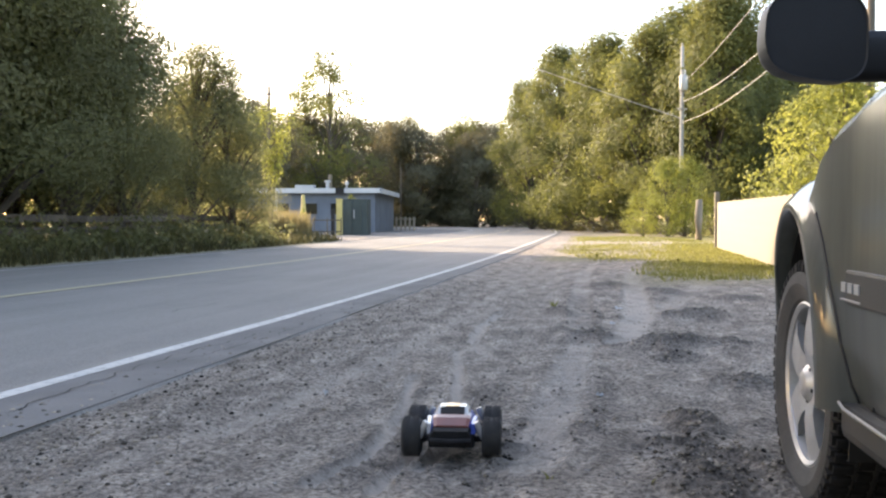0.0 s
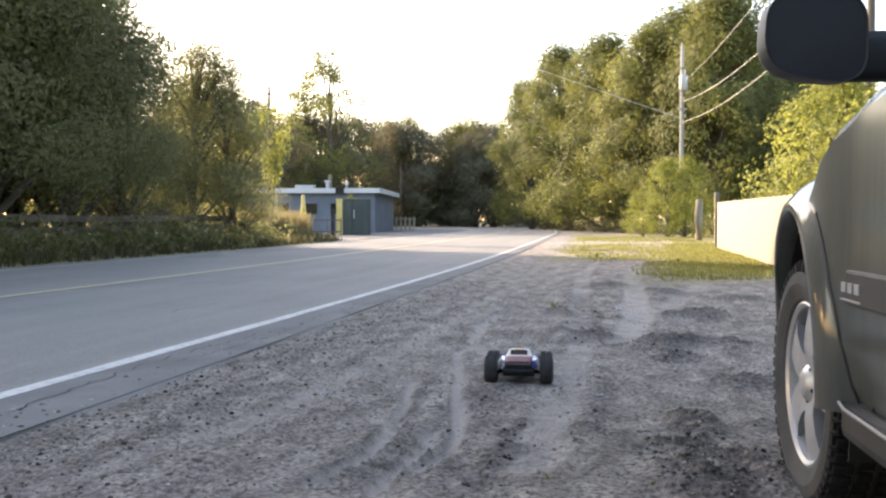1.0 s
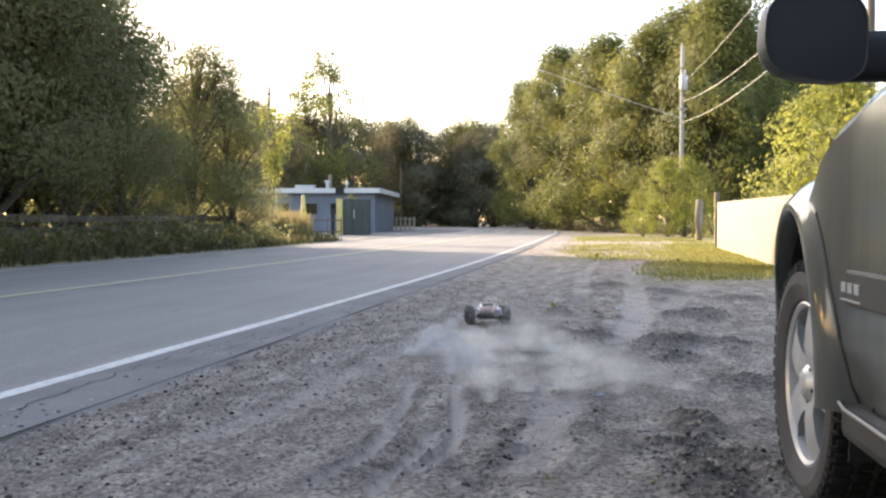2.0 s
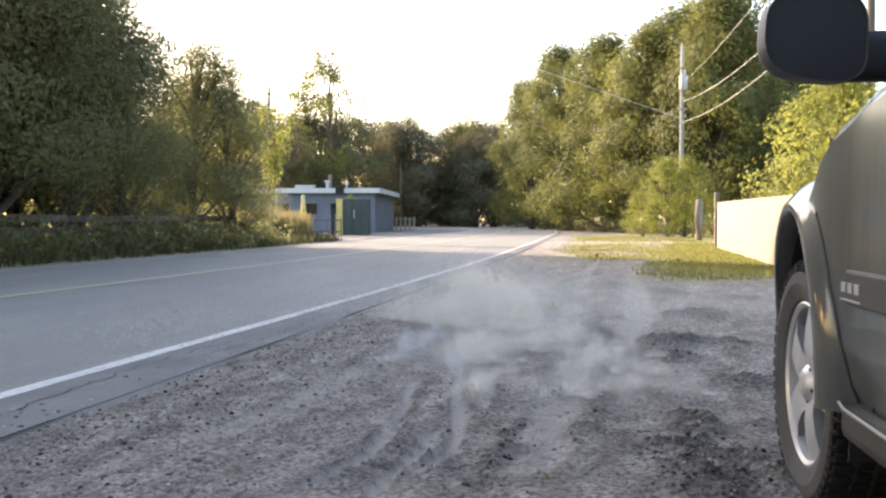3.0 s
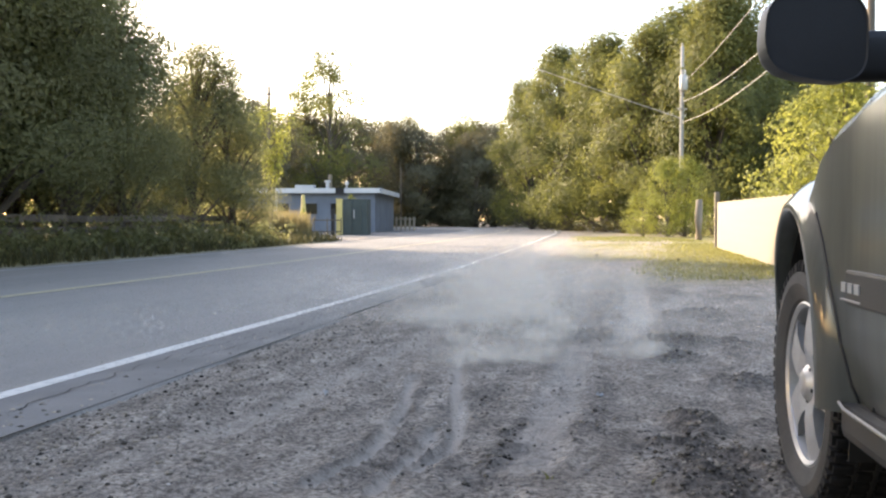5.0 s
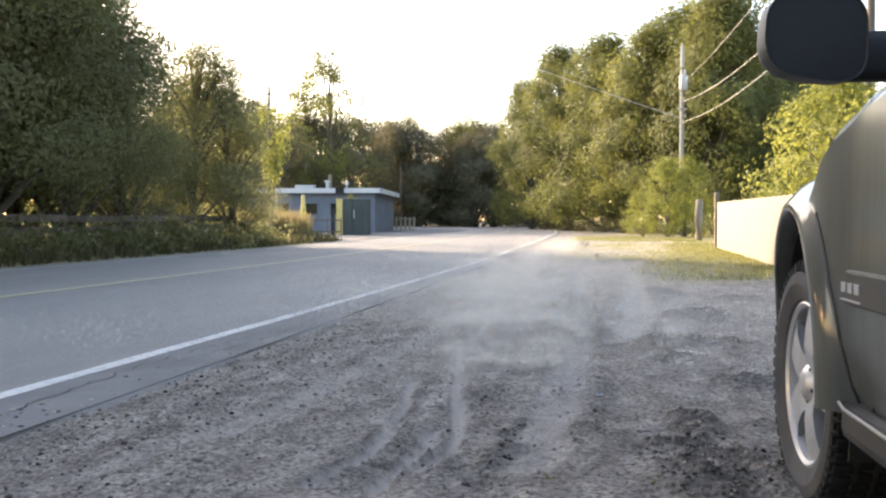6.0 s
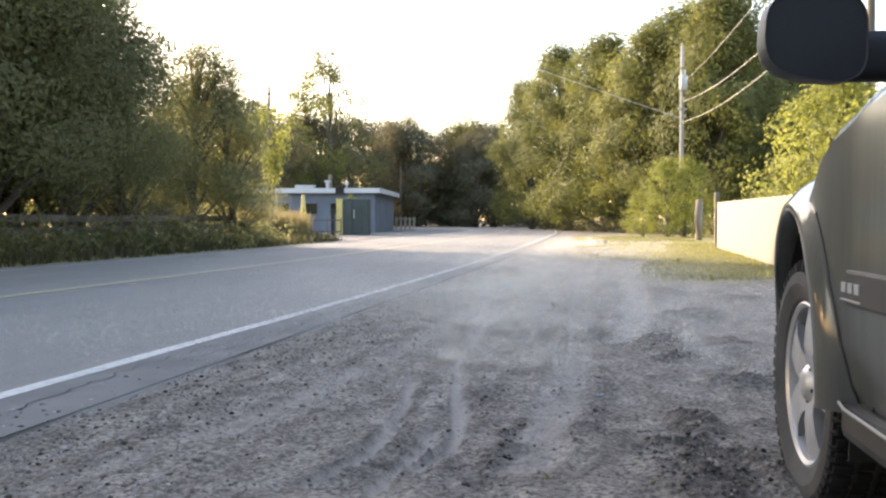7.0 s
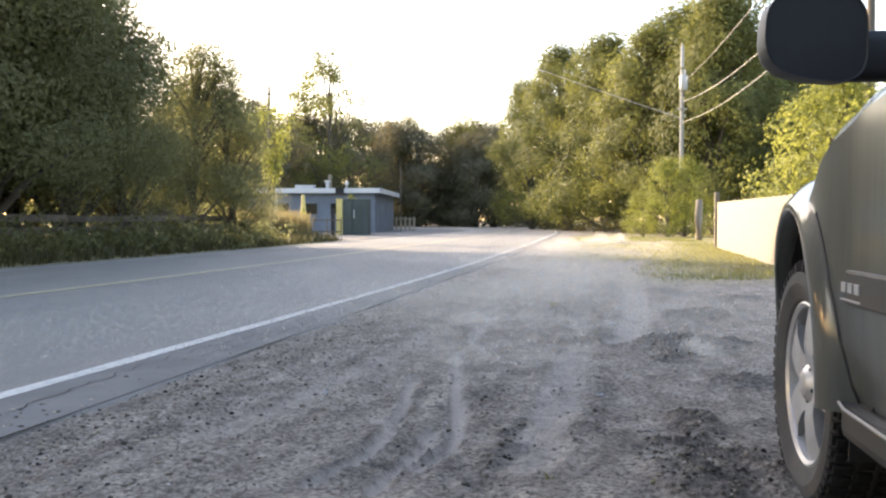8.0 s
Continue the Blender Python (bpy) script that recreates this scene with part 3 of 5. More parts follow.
def undergrowth(name, line, width, height, seed, leaf, per_metre=3.0, leaf_size=0.13, label="tangled leafy undergrowth below the trees"):
    """A ragged band of low leaf clumps along a line."""
    rng = np.random.default_rng(seed)
    clumps = []
    for (ax, ay), (bx, by) in zip(line, line[1:]):
        n = int(math.hypot(bx - ax, by - ay) * per_metre)
        for k in range(n):
            t = rng.uniform()
            r = height * rng.uniform(0.25, 0.5)
            clumps.append(((ax + (bx - ax) * t + rng.normal() * width, ay + (by - ay) * t + rng.normal() * width, r * 0.5 + rng.uniform(0, height - r) * rng.uniform()), r))
    v, f = leaf_cloud(rng, clumps, 70 / (leaf_size / 0.13) ** 2, leaf_size)
    tagged(new(name, mesh_of(name, v, f, leaf)), label, "undergrowth", kind="stuff")


undergrowth("undergrowth", [(-34, 96), (-22, 98), (-14, 112), (0, 122), (10, 118), (13, 104)], 1.2, 3.2, 91, M_LEAF_DULL, 3.0, 0.16)
# dark weed leaves here put the shade at the tree feet into the colour
undergrowth("undergrowth", [(9.6, 88), (10.2, 74), (11.6, 64), (12.6, 54)], 0.7, 1.1, 92, M_WEED, 5.0, 0.12)
undergrowth("undergrowth", [(-9.4, 12), (-8.3, 18), (-6.8, 25), (-5.7, 30.5)], 0.4, 1.15, 93, M_LEAF, 9.0, 0.07)
undergrowth("hedge", [(-10.4, 49.0), (-8.5, 49.0)], 0.25, 1.9, 95, M_LEAF, 14.0, 0.1, "dark clipped hedge beside the yard")
undergrowth("undergrowth", [(14, 50), (20, 44), (26, 34)], 1.0, 3.0, 94, M_LEAF, 4.0, 0.12)

# added woods behind the standpoint and on the flanks, all out of view
wood_behind = [(-10, -14, 0, 1.0, 1.2), (-2, -22, 70, 1.0, 1.2), (6, -20, 140, 1.0, 1.2), (14, -14, 210, 1.0, 1.2), (16, -2, 280, 1.0, 1.1), (17, 8, 30, 1.0, 1.1), (-18, -4, 100, 1.0, 1.2)]
for wx, wy, wr, ws, ww in wood_behind:
    copy_thing(far_tree, put(far_tree, wx, wy, wr, ws * 0.8, ww))

# ---- the low building and its yard ----
def low_building():
    b = tagged(new("low_building"), "low blue-grey building with a flat roof and white fascia", "building")
    b.matrix_basis = pose(-4.72, 63.5, 0, 0, 0, -3)
    # local x runs along the front to the left (negative), y to the back
    part("wall", box_bm(9.0, 12.0, 2.75, 0.01, pose(-4.5, 6.0, 1.375)), M_WALL_BLUE, b)
    part("roof", box_bm(9.9, 12.9, 0.12, 0.02, pose(-4.5, 6.0, 2.95)), M_DARK_METAL, b, "dark flat roof deck")
    part("fascia", box_bm(9.8, 0.08, 0.34, 0.01, pose(-4.5, -0.42, 2.9)), M_FASCIA, b, "white roof fascia board")
    part("fascia", box_bm(0.08, 12.7, 0.34, 0.01, pose(0.42, 6.0, 2.9)), M_FASCIA, b, "white roof fascia board")
    for wx in (-2.6, -4.6, -6.6):
        w = part("window", box_bm(1.2, 0.06, 0.9, 0.01, pose(wx, -0.01, 1.65)), M_WALL_BLUE, b)
        part("pane", box_bm(1.04, 0.05, 0.74, 0, pose(wx, -0.025, 1.65)), M_GLASS, w)
    d = part("door", box_bm(0.95, 0.06, 2.05, 0.01, pose(-0.9, -0.01, 1.03)), M_WALL_BLUE, b)
    part("door_handle", box_bm(0.04, 0.08, 0.14, 0.01, pose(-1.25, -0.05, 1.0)), M_CHROME, d)
    for wy in (2.5, 6.5, 10):
        part("corner_batten", box_bm(0.03, 0.1, 2.7, 0.004, pose(0.01, wy, 1.36)), M_WALL_BLUE, b)
    part("vent_pipe", tube(bmesh.new(), [(-3.7, 2, 2.9), (-3.7, 2, 3.55), (-3.7, 2, 3.56), (-3.7, 2, 3.72)], [0.14, 0.14, 0.22, 0.22], 14), M_FASCIA, b, "pale roof vent with a cap")
    part("vent_pipe", tube(bmesh.new(), [(-2.3, 2, 2.9), (-2.3, 2, 3.4), (-2.3, 2, 3.41), (-2.3, 2, 3.65)], [0.06, 0.06, 0.15, 0.1], 14), M_FASCIA, b, "thin roof vent with a round cap")
    part("roof_unit", box_bm(1.35, 0.9, 0.34, 0.03, pose(-5.3, 2.0, 3.2)), M_FASCIA, b, "white boxed roof unit")
    part("chimney", tube(bmesh.new(), [(-4.05, 5, 2.9), (-4.05, 5, 4.3)], [0.15, 0.15], 12), M_WOOD, b, "grey stack on the roof")
    part("mast", tube(bmesh.new(), [(0.5, 13.2, 0.0), (0.5, 13.2, 5.3)], [0.06, 0.05], 8), M_BARK, b, "thin dark mast behind the roof")
    # dark panel added to read as a dark gap in the fascia
    part("fascia_gap", box_bm(0.6, 0.06, 0.38, 0.01, pose(-2.4, -0.5, 2.9)), M_DARK_METAL, b, "dark panel standing in for a gap in the fascia")
    return b


low_building()


def yard():
    box = tagged(new("metal_container"), "dark green metal container standing in the yard", "container")
    box.matrix_basis = pose(-5.2, 53.5, 0, 0, 0, -3)
    part("body", box_bm(1.75, 1.5, 2.0, 0.03, pose(0, 0, 1.0)), M_GREEN_BOX, box)
    part("lid", box_bm(1.8, 1.55, 0.08, 0.03, pose(0, 0, 2.03)), M_GREEN_BOX, box)
    for k in (-0.5, 0, 0.5):
        part("rib", box_bm(0.06, 0.05, 1.85, 0.01, pose(k, -0.77, 1.0)), M_GREEN_BOX, box)
    part("latch", box_bm(0.05, 0.06, 0.5, 0.01, pose(0.1, -0.81, 1.2)), M_FASCIA, box, "pale latch bar")
    post = tagged(new("post", None), "yellow painted square post beside the container", "post")
    post.matrix_basis = pose(-5.85, 51.5, 0)
    part("shaft", box_bm(0.32, 0.32, 2.05, 0.03, pose(0, 0, 0.98)), M_YELLOW, post)
    part("cap", box_bm(0.36, 0.36, 0.06, 0.02, pose(0, 0, 2.02)), M_YELLOW, post)
    dark = tagged(new("post", None), "dark metal gate post beside the yellow post", "post")
    dark.matrix_basis = pose(-6.18, 51.2, 0)
    part("shaft", box_bm(0.2, 0.2, 1.5, 0.02, pose(0, 0, 0.7)), M_DARK_METAL, dark)
    part("cap", box_bm(0.24, 0.24, 0.05, 0.01, pose(0, 0, 1.47)), M_DARK_METAL, dark)
    tall = tagged(new("post", None), "yellow tapered marker post by the yard gate", "post")
    tall.matrix_basis = pose(-7.2, 47.0, 0)
    part("shaft", tube(bmesh.new(), [(0, 0, -0.1), (0, 0, 1.0), (0, 0, 2.1)], [0.2, 0.17, 0.08], 12), M_YELLOW, tall)
    part("cap", tube(bmesh.new(), [(0, 0, 2.1), (0, 0, 2.16)], [0.1, 0.05], 12), M_YELLOW, tall)
    grey = tagged(new("post", None), "grey square gate post in the yard", "post")
    grey.matrix_basis = pose(-8.6, 46.5, 0)
    part("shaft", box_bm(0.3, 0.3, 2.3, 0.02, pose(0, 0, 1.1)), M_POLE, grey)
    part("cap", box_bm(0.36, 0.36, 0.08, 0.02, pose(0, 0, 2.28)), M_POLE, grey)
    gate = tagged(new("yard_gate"), "dark tubular metal gate across the yard entrance", "gate")
    gate.matrix_basis = pose(-7.0, 47.0, 0)
    for gz in (0.25, 0.85):
        part("rail", tube(bmesh.new(), [(-0.3, 0, gz), (1.7, 0.4, gz)], [0.03, 0.03], 8), M_BARK, gate)
    for gx in (-0.3, 0.35, 1.0, 1.7):
        part("upright", tube(bmesh.new(), [(gx, 0.2 * (gx + 0.3), -0.05), (gx, 0.2 * (gx + 0.3), 0.95)], [0.03, 0.03], 8), M_BARK, gate)
    board = tagged(new("fence"), "short plank fence beside the low building", "fence")
    board.matrix_basis = pose(-3.9, 74.5, 0)
    for k in range(5):
        part("picket", box_bm(0.16, 0.08, 1.15, 0.01, pose(0.1 + k * 0.36, 0, 0.55)), M_FENCE, board)
    for gz in (0.35, 0.95):
        part("rail", box_bm(1.75, 0.05, 0.1, 0.01, pose(0.8, 0.06, gz)), M_WOOD, board)


yard()


# ---- fence, posts and wires on the right ----
def panel_fence():
    fence = tagged(new("fence"), "sunlit cream board fence along the grass verge", "fence")
    a, b = Vector((5.45, 13.9, 0)), Vector((8.14, 27.0, 0))
    n = 62
    d = (b - a).normalized()
    yaw = math.degrees(math.atan2(d.y, d.x))
    step = (b - a).length / n
    shared = mesh_of("fence_board", *board_mesh(step - 0.006, 0.03, 1.36), M_FENCE)
    for k in range(n):
        p = a + d * (k + 0.5) * step
        ob = new("fence_board", shared)
        ob.matrix_basis = pose(p.x, p.y, 0.0 - 0.13 * (1 - k / n) + 0.012 * math.sin(k * 2.3), 0, 0, yaw)
        ob.parent = fence
    for k in range(7):
        p = a + d * (b - a).length * k / 6 + Vector((d.y, -d.x, 0)) * 0.08
        part("fence_post", box_bm(0.1, 0.1, 1.35, 0.01, pose(p.x, p.y, 0.55, 0, 0, yaw)), M_WOOD, fence)
    mid = (a + b) / 2 + Vector((d.y, -d.x, 0)) * 0.04
    for z in (0.3, 1.02):
        part("fence_rail", box_bm((b - a).length, 0.04, 0.09, 0.005, pose(mid.x, mid.y, z, 0, 0, yaw)), M_WOOD, fence)
    part("end_post", box_bm(0.14, 0.14, 1.72, 0.015, pose(b.x + 0.02, b.y + 0.15, 0.82, 0, 0, yaw)), M_FENCE, fence)


def board_mesh(w, t, h):
    x, y = w / 2, t / 2
    e = 0.006
    v = [(-x, -y + e, 0), (-x + e, -y, 0), (x - e, -y, 0), (x, -y + e, 0), (x, y, 0), (-x, y, 0)]
    v += [(q[0], q[1], h) for q in v]
    f = [(i, (i + 1) % 6, (i + 1) % 6 + 6, i + 6) for i in range(6)] + [(5, 4, 3, 2, 1, 0), (6, 7, 8, 9, 10, 11)]
    return v, f


panel_fence()

stub = tagged(new("post"), "pale weathered wooden post on the verge", "post")
stub.matrix_basis = pose(10.6, 37.8, 0)
part("shaft", tube(bmesh.new(), [(0, 0, -0.1), (0, 0, 0.8), (0.02, 0, 1.66)], [0.17, 0.16, 0.14], 12), M_WOOD, stub, smooth=True)
part("top", tube(bmesh.new(), [(0.02, 0, 1.655), (0.02, 0, 1.7)], [0.14, 0.1], 12), M_WOOD, stub)


def utility_pole(x, y, height, label, transformer=True, lean=0.0):
    pole = tagged(new("utility_pole"), label, "utility pole")
    pole.matrix_basis = pose(x, y, 0, 0, lean, 0)
    part("shaft", tube(bmesh.new(), [(0, 0, -0.3), (0, 0, height * 0.5), (0, 0, height)], [0.13, 0.115, 0.095], 12), M_POLE if transformer else M_BARK, pole, smooth=True)
    part("crossarm", box_bm(1.6, 0.1, 0.12, 0.01, pose(0, -0.14, height - 0.5)) if not transformer else box_bm(0.5, 0.1, 0.1, 0.01, pose(0, -0.14, height - 3.4)), M_POLE if transformer else M_BARK, pole)
    part("insulator", tube(bmesh.new(), [(0, 0, height), (0, 0, height + 0.12), (0, 0, height + 0.2)], [0.05, 0.07, 0.03], 8), M_POLE, pole)
    if transformer:
        can = part("transformer", tube(bmesh.new(), [(0.0, -0.32, height - 2.45), (0.0, -0.32, height - 2.4), (0.0, -0.32, height - 1.65), (0.0, -0.32, height - 1.55)], [0.18, 0.22, 0.22, 0.12], 16), M_WIRE, pole, "pale grey transformer can", smooth=True)
        part("bushing", tube(bmesh.new(), [(0.08, -0.32, height - 1.6), (0.08, -0.32, height - 1.3)], [0.04, 0.03], 8), M_FASCIA, can)
    return pole


utility_pole(13.05, 50, 10.3, "weathered grey utility pole with a transformer")
utility_pole(-11.4, 60, 9.6, "dark utility pole behind the roadside trees", False)
utility_pole(11.8, 25.3, 9.5, "dark wooden utility pole beside the shrubs", False)


def wire(a, b, sag, radius=0.018):
    a, b = Vector(a), Vector(b)
    pts = [a.lerp(b, k / 16) - Vector((0, 0, sag * 4 * (k / 16) * (1 - k / 16))) for k in range(17)]
    tagged(part("overhead_wire", tube(bmesh.new(), pts, [radius] * 17, 5), M_WIRE), "thin grey overhead wire slung between poles", "wire", "overhead wires")


wire((13.05, 50, 7.3), (12.0, 25.3, 8.9), 0.75, 0.014)
wire((13.05, 50, 6.2), (12.0, 25.3, 8.0), 0.75, 0.014)
wire((13.05, 50, 8.3), (11.8, 25.3, 11.2), 0.5, 0.01)
wire((13.05, 50, 6.4), (-13.0, 74, 21.0), 0.3, 0.016)


# ---- low rail before the roadside trees ----
def plank_rail():
    rail = tagged(new("guard_rail"), "low weathered plank rail half hidden under the trees", "rail")
    for k in range(7):
        y = 15.5 + k * 2.4
        x = float(line_x(np.array([y]))[0]) - 9.6
        part("rail_post", box_bm(0.18, 0.18, 1.0, 0.02, pose(x, y, 0.5)), M_BARK, rail)
    for z in (0.62, 0.88):
        for k in range(6):
            y0, y1 = 15.5 + k * 2.4, 17.9 + k * 2.4
            x0, x1 = (float(line_x(np.array([q]))[0]) - 9.5 for q in (y0, y1))
            L, ang = math.hypot(x1 - x0, y1 - y0), math.degrees(math.atan2(y1 - y0, x1 - x0))
            part("plank", box_bm(L, 0.05, 0.16, 0.01, pose((x0 + x1) / 2, (y0 + y1) / 2, z + 0.02 * math.sin(k * 5 + z), 0, 0, ang)), M_BARK, rail)


plank_rail()


def blades(name, count, area, height, material, label, seed, keep=None, bend=0.35, width=0.012):
    """Grass: three-sided bent blades over an area."""
    rng = np.random.default_rng(seed)
    verts, faces = [], []
    x0, x1, y0, y1 = area
    px, py = rng.uniform(x0, x1, count), rng.uniform(y0, y1, count)
    z, _, _, gr = ground_fields(px, py)
    ok = keep(px, py, gr, rng.uniform(0, 1, count))
    for x, y, zz in zip(px[ok], py[ok], z[ok]):
        a, h = rng.uniform(0, math.tau), height * rng.uniform(0.5, 1.3)
        dx, dy = math.cos(a) * width, math.sin(a) * width
        bx, by = rng.normal() * bend * h, rng.normal() * bend * h
        k = len(verts)
        verts += [(x - dx, y - dy, zz - 0.02), (x + dx, y + dy, zz - 0.02), (x + bx * 0.4 + dx * 0.7, y + by * 0.4 + dy * 0.7, zz + h * 0.6),
                  (x + bx * 0.4 - dx * 0.7, y + by * 0.4 - dy * 0.7, zz + h * 0.6), (x + bx, y + by, zz + h)]
        faces += [(k, k + 1, k + 2, k + 3), (k + 3, k + 2, k + 4)]
    return tagged(new(name, mesh_of(name, verts, faces, material)), label, "grass", kind="stuff")


blades("verge_grass", 75000, (3, 10.5, 12.5, 46), 0.05, M_GRASS, "short sunlit yellow-green grass on the verge", 61,
       lambda x, y, g, r: (r < g * 0.9) & (x - line_x(y) > 0.9))
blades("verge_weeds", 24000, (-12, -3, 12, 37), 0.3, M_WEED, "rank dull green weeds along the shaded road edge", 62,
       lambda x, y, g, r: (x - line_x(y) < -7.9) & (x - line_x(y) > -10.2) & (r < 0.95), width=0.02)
blades("tall_dry_grass", 8000, (-9.4, -5.2, 34.5, 42), 0.9, M_STRAW, "tall straw-coloured grass lit by the sun", 63,
       lambda x, y, g, r: ((x + 7.25) / 1.7) ** 2 + ((y - 38) / 3.2) ** 2 < 1, bend=0.2, width=0.016)


# ---- the parked car ----
def car_sections():
    """Half outlines of the lower body, from the front bumper to the tail: place along, half width, sill and top."""
    return [(2.26, 0.48, 0.42, 0.74), (2.18, 0.64, 0.38, 0.8), (2.05, 0.76, 0.36, 0.85), (1.92, 0.835, 0.35, 0.88), (1.75, 0.90, 0.34, 0.905), (1.6, 0.935, 0.33, 0.93),
            (1.42, 0.945, 0.33, 0.965), (1.3, 0.946, 0.33, 1.0), (1.2, 0.945, 0.33, 1.038), (1.1, 0.942, 0.33, 1.082), (1.02, 0.938, 0.33, 1.12), (0.93, 0.918, 0.32, 1.155), (0.85, 0.914, 0.31, 1.18),
            (0.7, 0.913, 0.31, 1.2), (0.5, 0.912, 0.31, 1.215), (0.0, 0.912, 0.31, 1.22), (-0.9, 0.912, 0.31, 1.22), (-1.4, 0.93, 0.33, 1.22), (-1.9, 0.9, 0.36, 1.215), (-2.25, 0.85, 0.4, 1.17), (-2.38, 0.72, 0.45, 1.1)]


def roll_over(y):
    """How softly the flank rounds over at its top: wider over the front wheel."""
    return float(np.interp(y, [1.1, 1.25, 1.6, 1.8], [0.42, 0.75, 0.75, 0.5]))


def side_x(y, z):
    """About where the car's flank lies at a place along and a height."""
    rows = sorted(car_sections())
    w, zb, zt = (float(np.interp(y, [r[0] for r in rows], [r[k] for r in rows])) for k in (1, 2, 3))
    k = roll_over(y)
    return w * float(np.interp(z, [zb + 0.03, zb + 0.1, 0.52, 0.6, 0.64, 0.67, 0.695, zt - 0.25 * k, zt - 0.17 * k, zt - 0.095 * k],
                               [0.93, 0.965, 0.985, 0.99, 0.992, 0.992, 0.989, 0.983, 0.96, 0.92]))


def body_shell():
    bm = bmesh.new()
    rings = []
    for y, w, zb, zt in car_sections():
        k = roll_over(y)
        side = [(0.0, zb), (w * 0.80, zb), (w * 0.93, zb + 0.03), (w * 0.965, zb + 0.1), (w * 0.985, 0.52), (w * 0.99, 0.6), (w * 0.992, 0.64), (w * 0.992, 0.67), (w * 0.989, 0.695),
                (w * 0.983, zt - 0.25 * k), (w * 0.96, zt - 0.17 * k), (w * 0.92, zt - 0.095 * k), (w * 0.85, zt - 0.04 * k), (w * 0.7, zt), (w * 0.4, zt + 0.02), (0.0, zt + 0.025)]
        ring = [bm.verts.new((-x, y, z)) for x, z in side] + [bm.verts.new((x, y, z)) for x, z in side[-2:0:-1]]
        rings.append(ring)
    n = len(rings[0])
    for r, s in zip(rings, rings[1:]):
        for k in range(n):
            bm.faces.new((r[k], r[(k + 1) % n], s[(k + 1) % n], s[k]))
    bm.faces.new(rings[0][::-1])
    bm.faces.new(rings[-1])
    return bm


def cut(ob, cutters):
    """Takes the cutters out of a mesh for good."""
    for c in cutters:
        md = ob.modifiers.new("cut", "BOOLEAN")
        md.object, md.operation, md.solver = c, "DIFFERENCE", "EXACT"
    bpy.context.view_layer.update()
    me = bpy.data.meshes.new_from_object(ob.evaluated_get(bpy.context.evaluated_depsgraph_get()))
    ob.modifiers.clear()
    ob.data = me
    for c in cutters:
        bpy.data.objects.remove(c)


WHEEL_R = 0.352


def car_wheel(parent, x, y, side):
    """A wheel with a treaded tyre and a five-spoke alloy rim; side -1 shows its face to the left."""
    wheel = new("wheel")
    wheel.parent = parent
    wheel.matrix_basis = pose(x, y, WHEEL_R - 0.012)
    R, w = WHEEL_R, 0.115
    prof = [(-w * 0.86, 0.235), (-w * 0.98, 0.25), (-w * 1.1, 0.295), (-w * 1.06, 0.328), (-w * 0.86, R - 0.006), (-w * 0.6, R), (w * 0.6, R), (w * 0.86, R - 0.006), (w * 0.97, 0.322), (w * 1.0, 0.28), (w * 0.86, 0.235)]
    bm = lathe(prof, 64)
    part("tyre", bm, M_RUBBER, wheel, "dusty black all-terrain tyre", smooth=False)
    bm = bmesh.new()
    for k in range(56):
        a = k * math.tau / 56
        for u, half in ((-0.085, 0.03), (-0.028, 0.022), (0.028, 0.022), (0.085, 0.03)):
            m = Matrix.Rotation(a + (0.05 if abs(u) > 0.05 else 0), 4, "X") @ pose(u, 0, R + 0.002)
            box_bm(half * 1.7, 0.024, 0.022, 0, m, bm)
        for u in (-0.106, 0.106):
            box_bm(0.03, 0.02 if k % 2 else 0.028, 0.03, 0, Matrix.Rotation(a + 0.03, 4, "X") @ pose(u, 0, R - 0.014), bm)
    tagged(part("tread", bm, M_TREAD_SHADED, wheel), kind="stuff")
    rim = bmesh.new()
    s = side
    lathe([(s * 0.075, 0.236), (s * 0.104, 0.244), (s * 0.108, 0.236), (s * 0.1, 0.224), (s * 0.03, 0.212), (s * -0.06, 0.212), (s * -0.06, 0.225)], 64, bm=rim)
    for k in range(5):
        a = math.tau * k / 5 + 0.25
        rows = []
        for r, half, depth in ((0.04, 0.05, 0.094), (0.10, 0.05, 0.104), (0.16, 0.053, 0.103), (0.222, 0.066, 0.094)):
            rows.append([(depth * s, -half, r), (depth * s, half, r), ((depth - 0.045) * s, half * 0.75, r), ((depth - 0.045) * s, -half * 0.75, r)])
        mat = Matrix.Rotation(a, 4, "X")
        vs = [[rim.verts.new(mat @ Vector(p)) for p in row] for row in rows]
        for p, q in zip(vs, vs[1:]):
            for i in range(4):
                rim.faces.new((p[i], p[(i + 1) % 4], q[(i + 1) % 4], q[i]))
        rim.faces.new(vs[0])
        rim.faces.new(vs[-1])
    part("rim", rim, M_ALLOY, wheel, "silver five-spoke alloy rim", smooth=False)
    hub = tube(bmesh.new(), [(s * 0.05, 0, 0), (s * 0.098, 0, 0), (s * 0.112, 0, 0), (s * 0.118, 0, 0)], [0.06, 0.055, 0.038, 0.02], 24)
    part("hub_cap", hub, M_ALLOY, wheel, smooth=False)
    part("brake_disc", tube(bmesh.new(), [(s * 0.0, 0, 0), (s * 0.02, 0, 0)], [0.15, 0.15], 32), M_DARK_METAL, wheel)
    for k in range(5):
        a = math.tau * k / 5 + 0.25 + math.tau / 10
        part("wheel_nut", tube(bmesh.new(), [(s * 0.08, 0.05 * math.cos(a), 0.05 * math.sin(a)), (s * 0.102, 0.05 * math.cos(a), 0.05 * math.sin(a))], [0.009, 0.007], 6), M_TRIM, wheel)
    return wheel


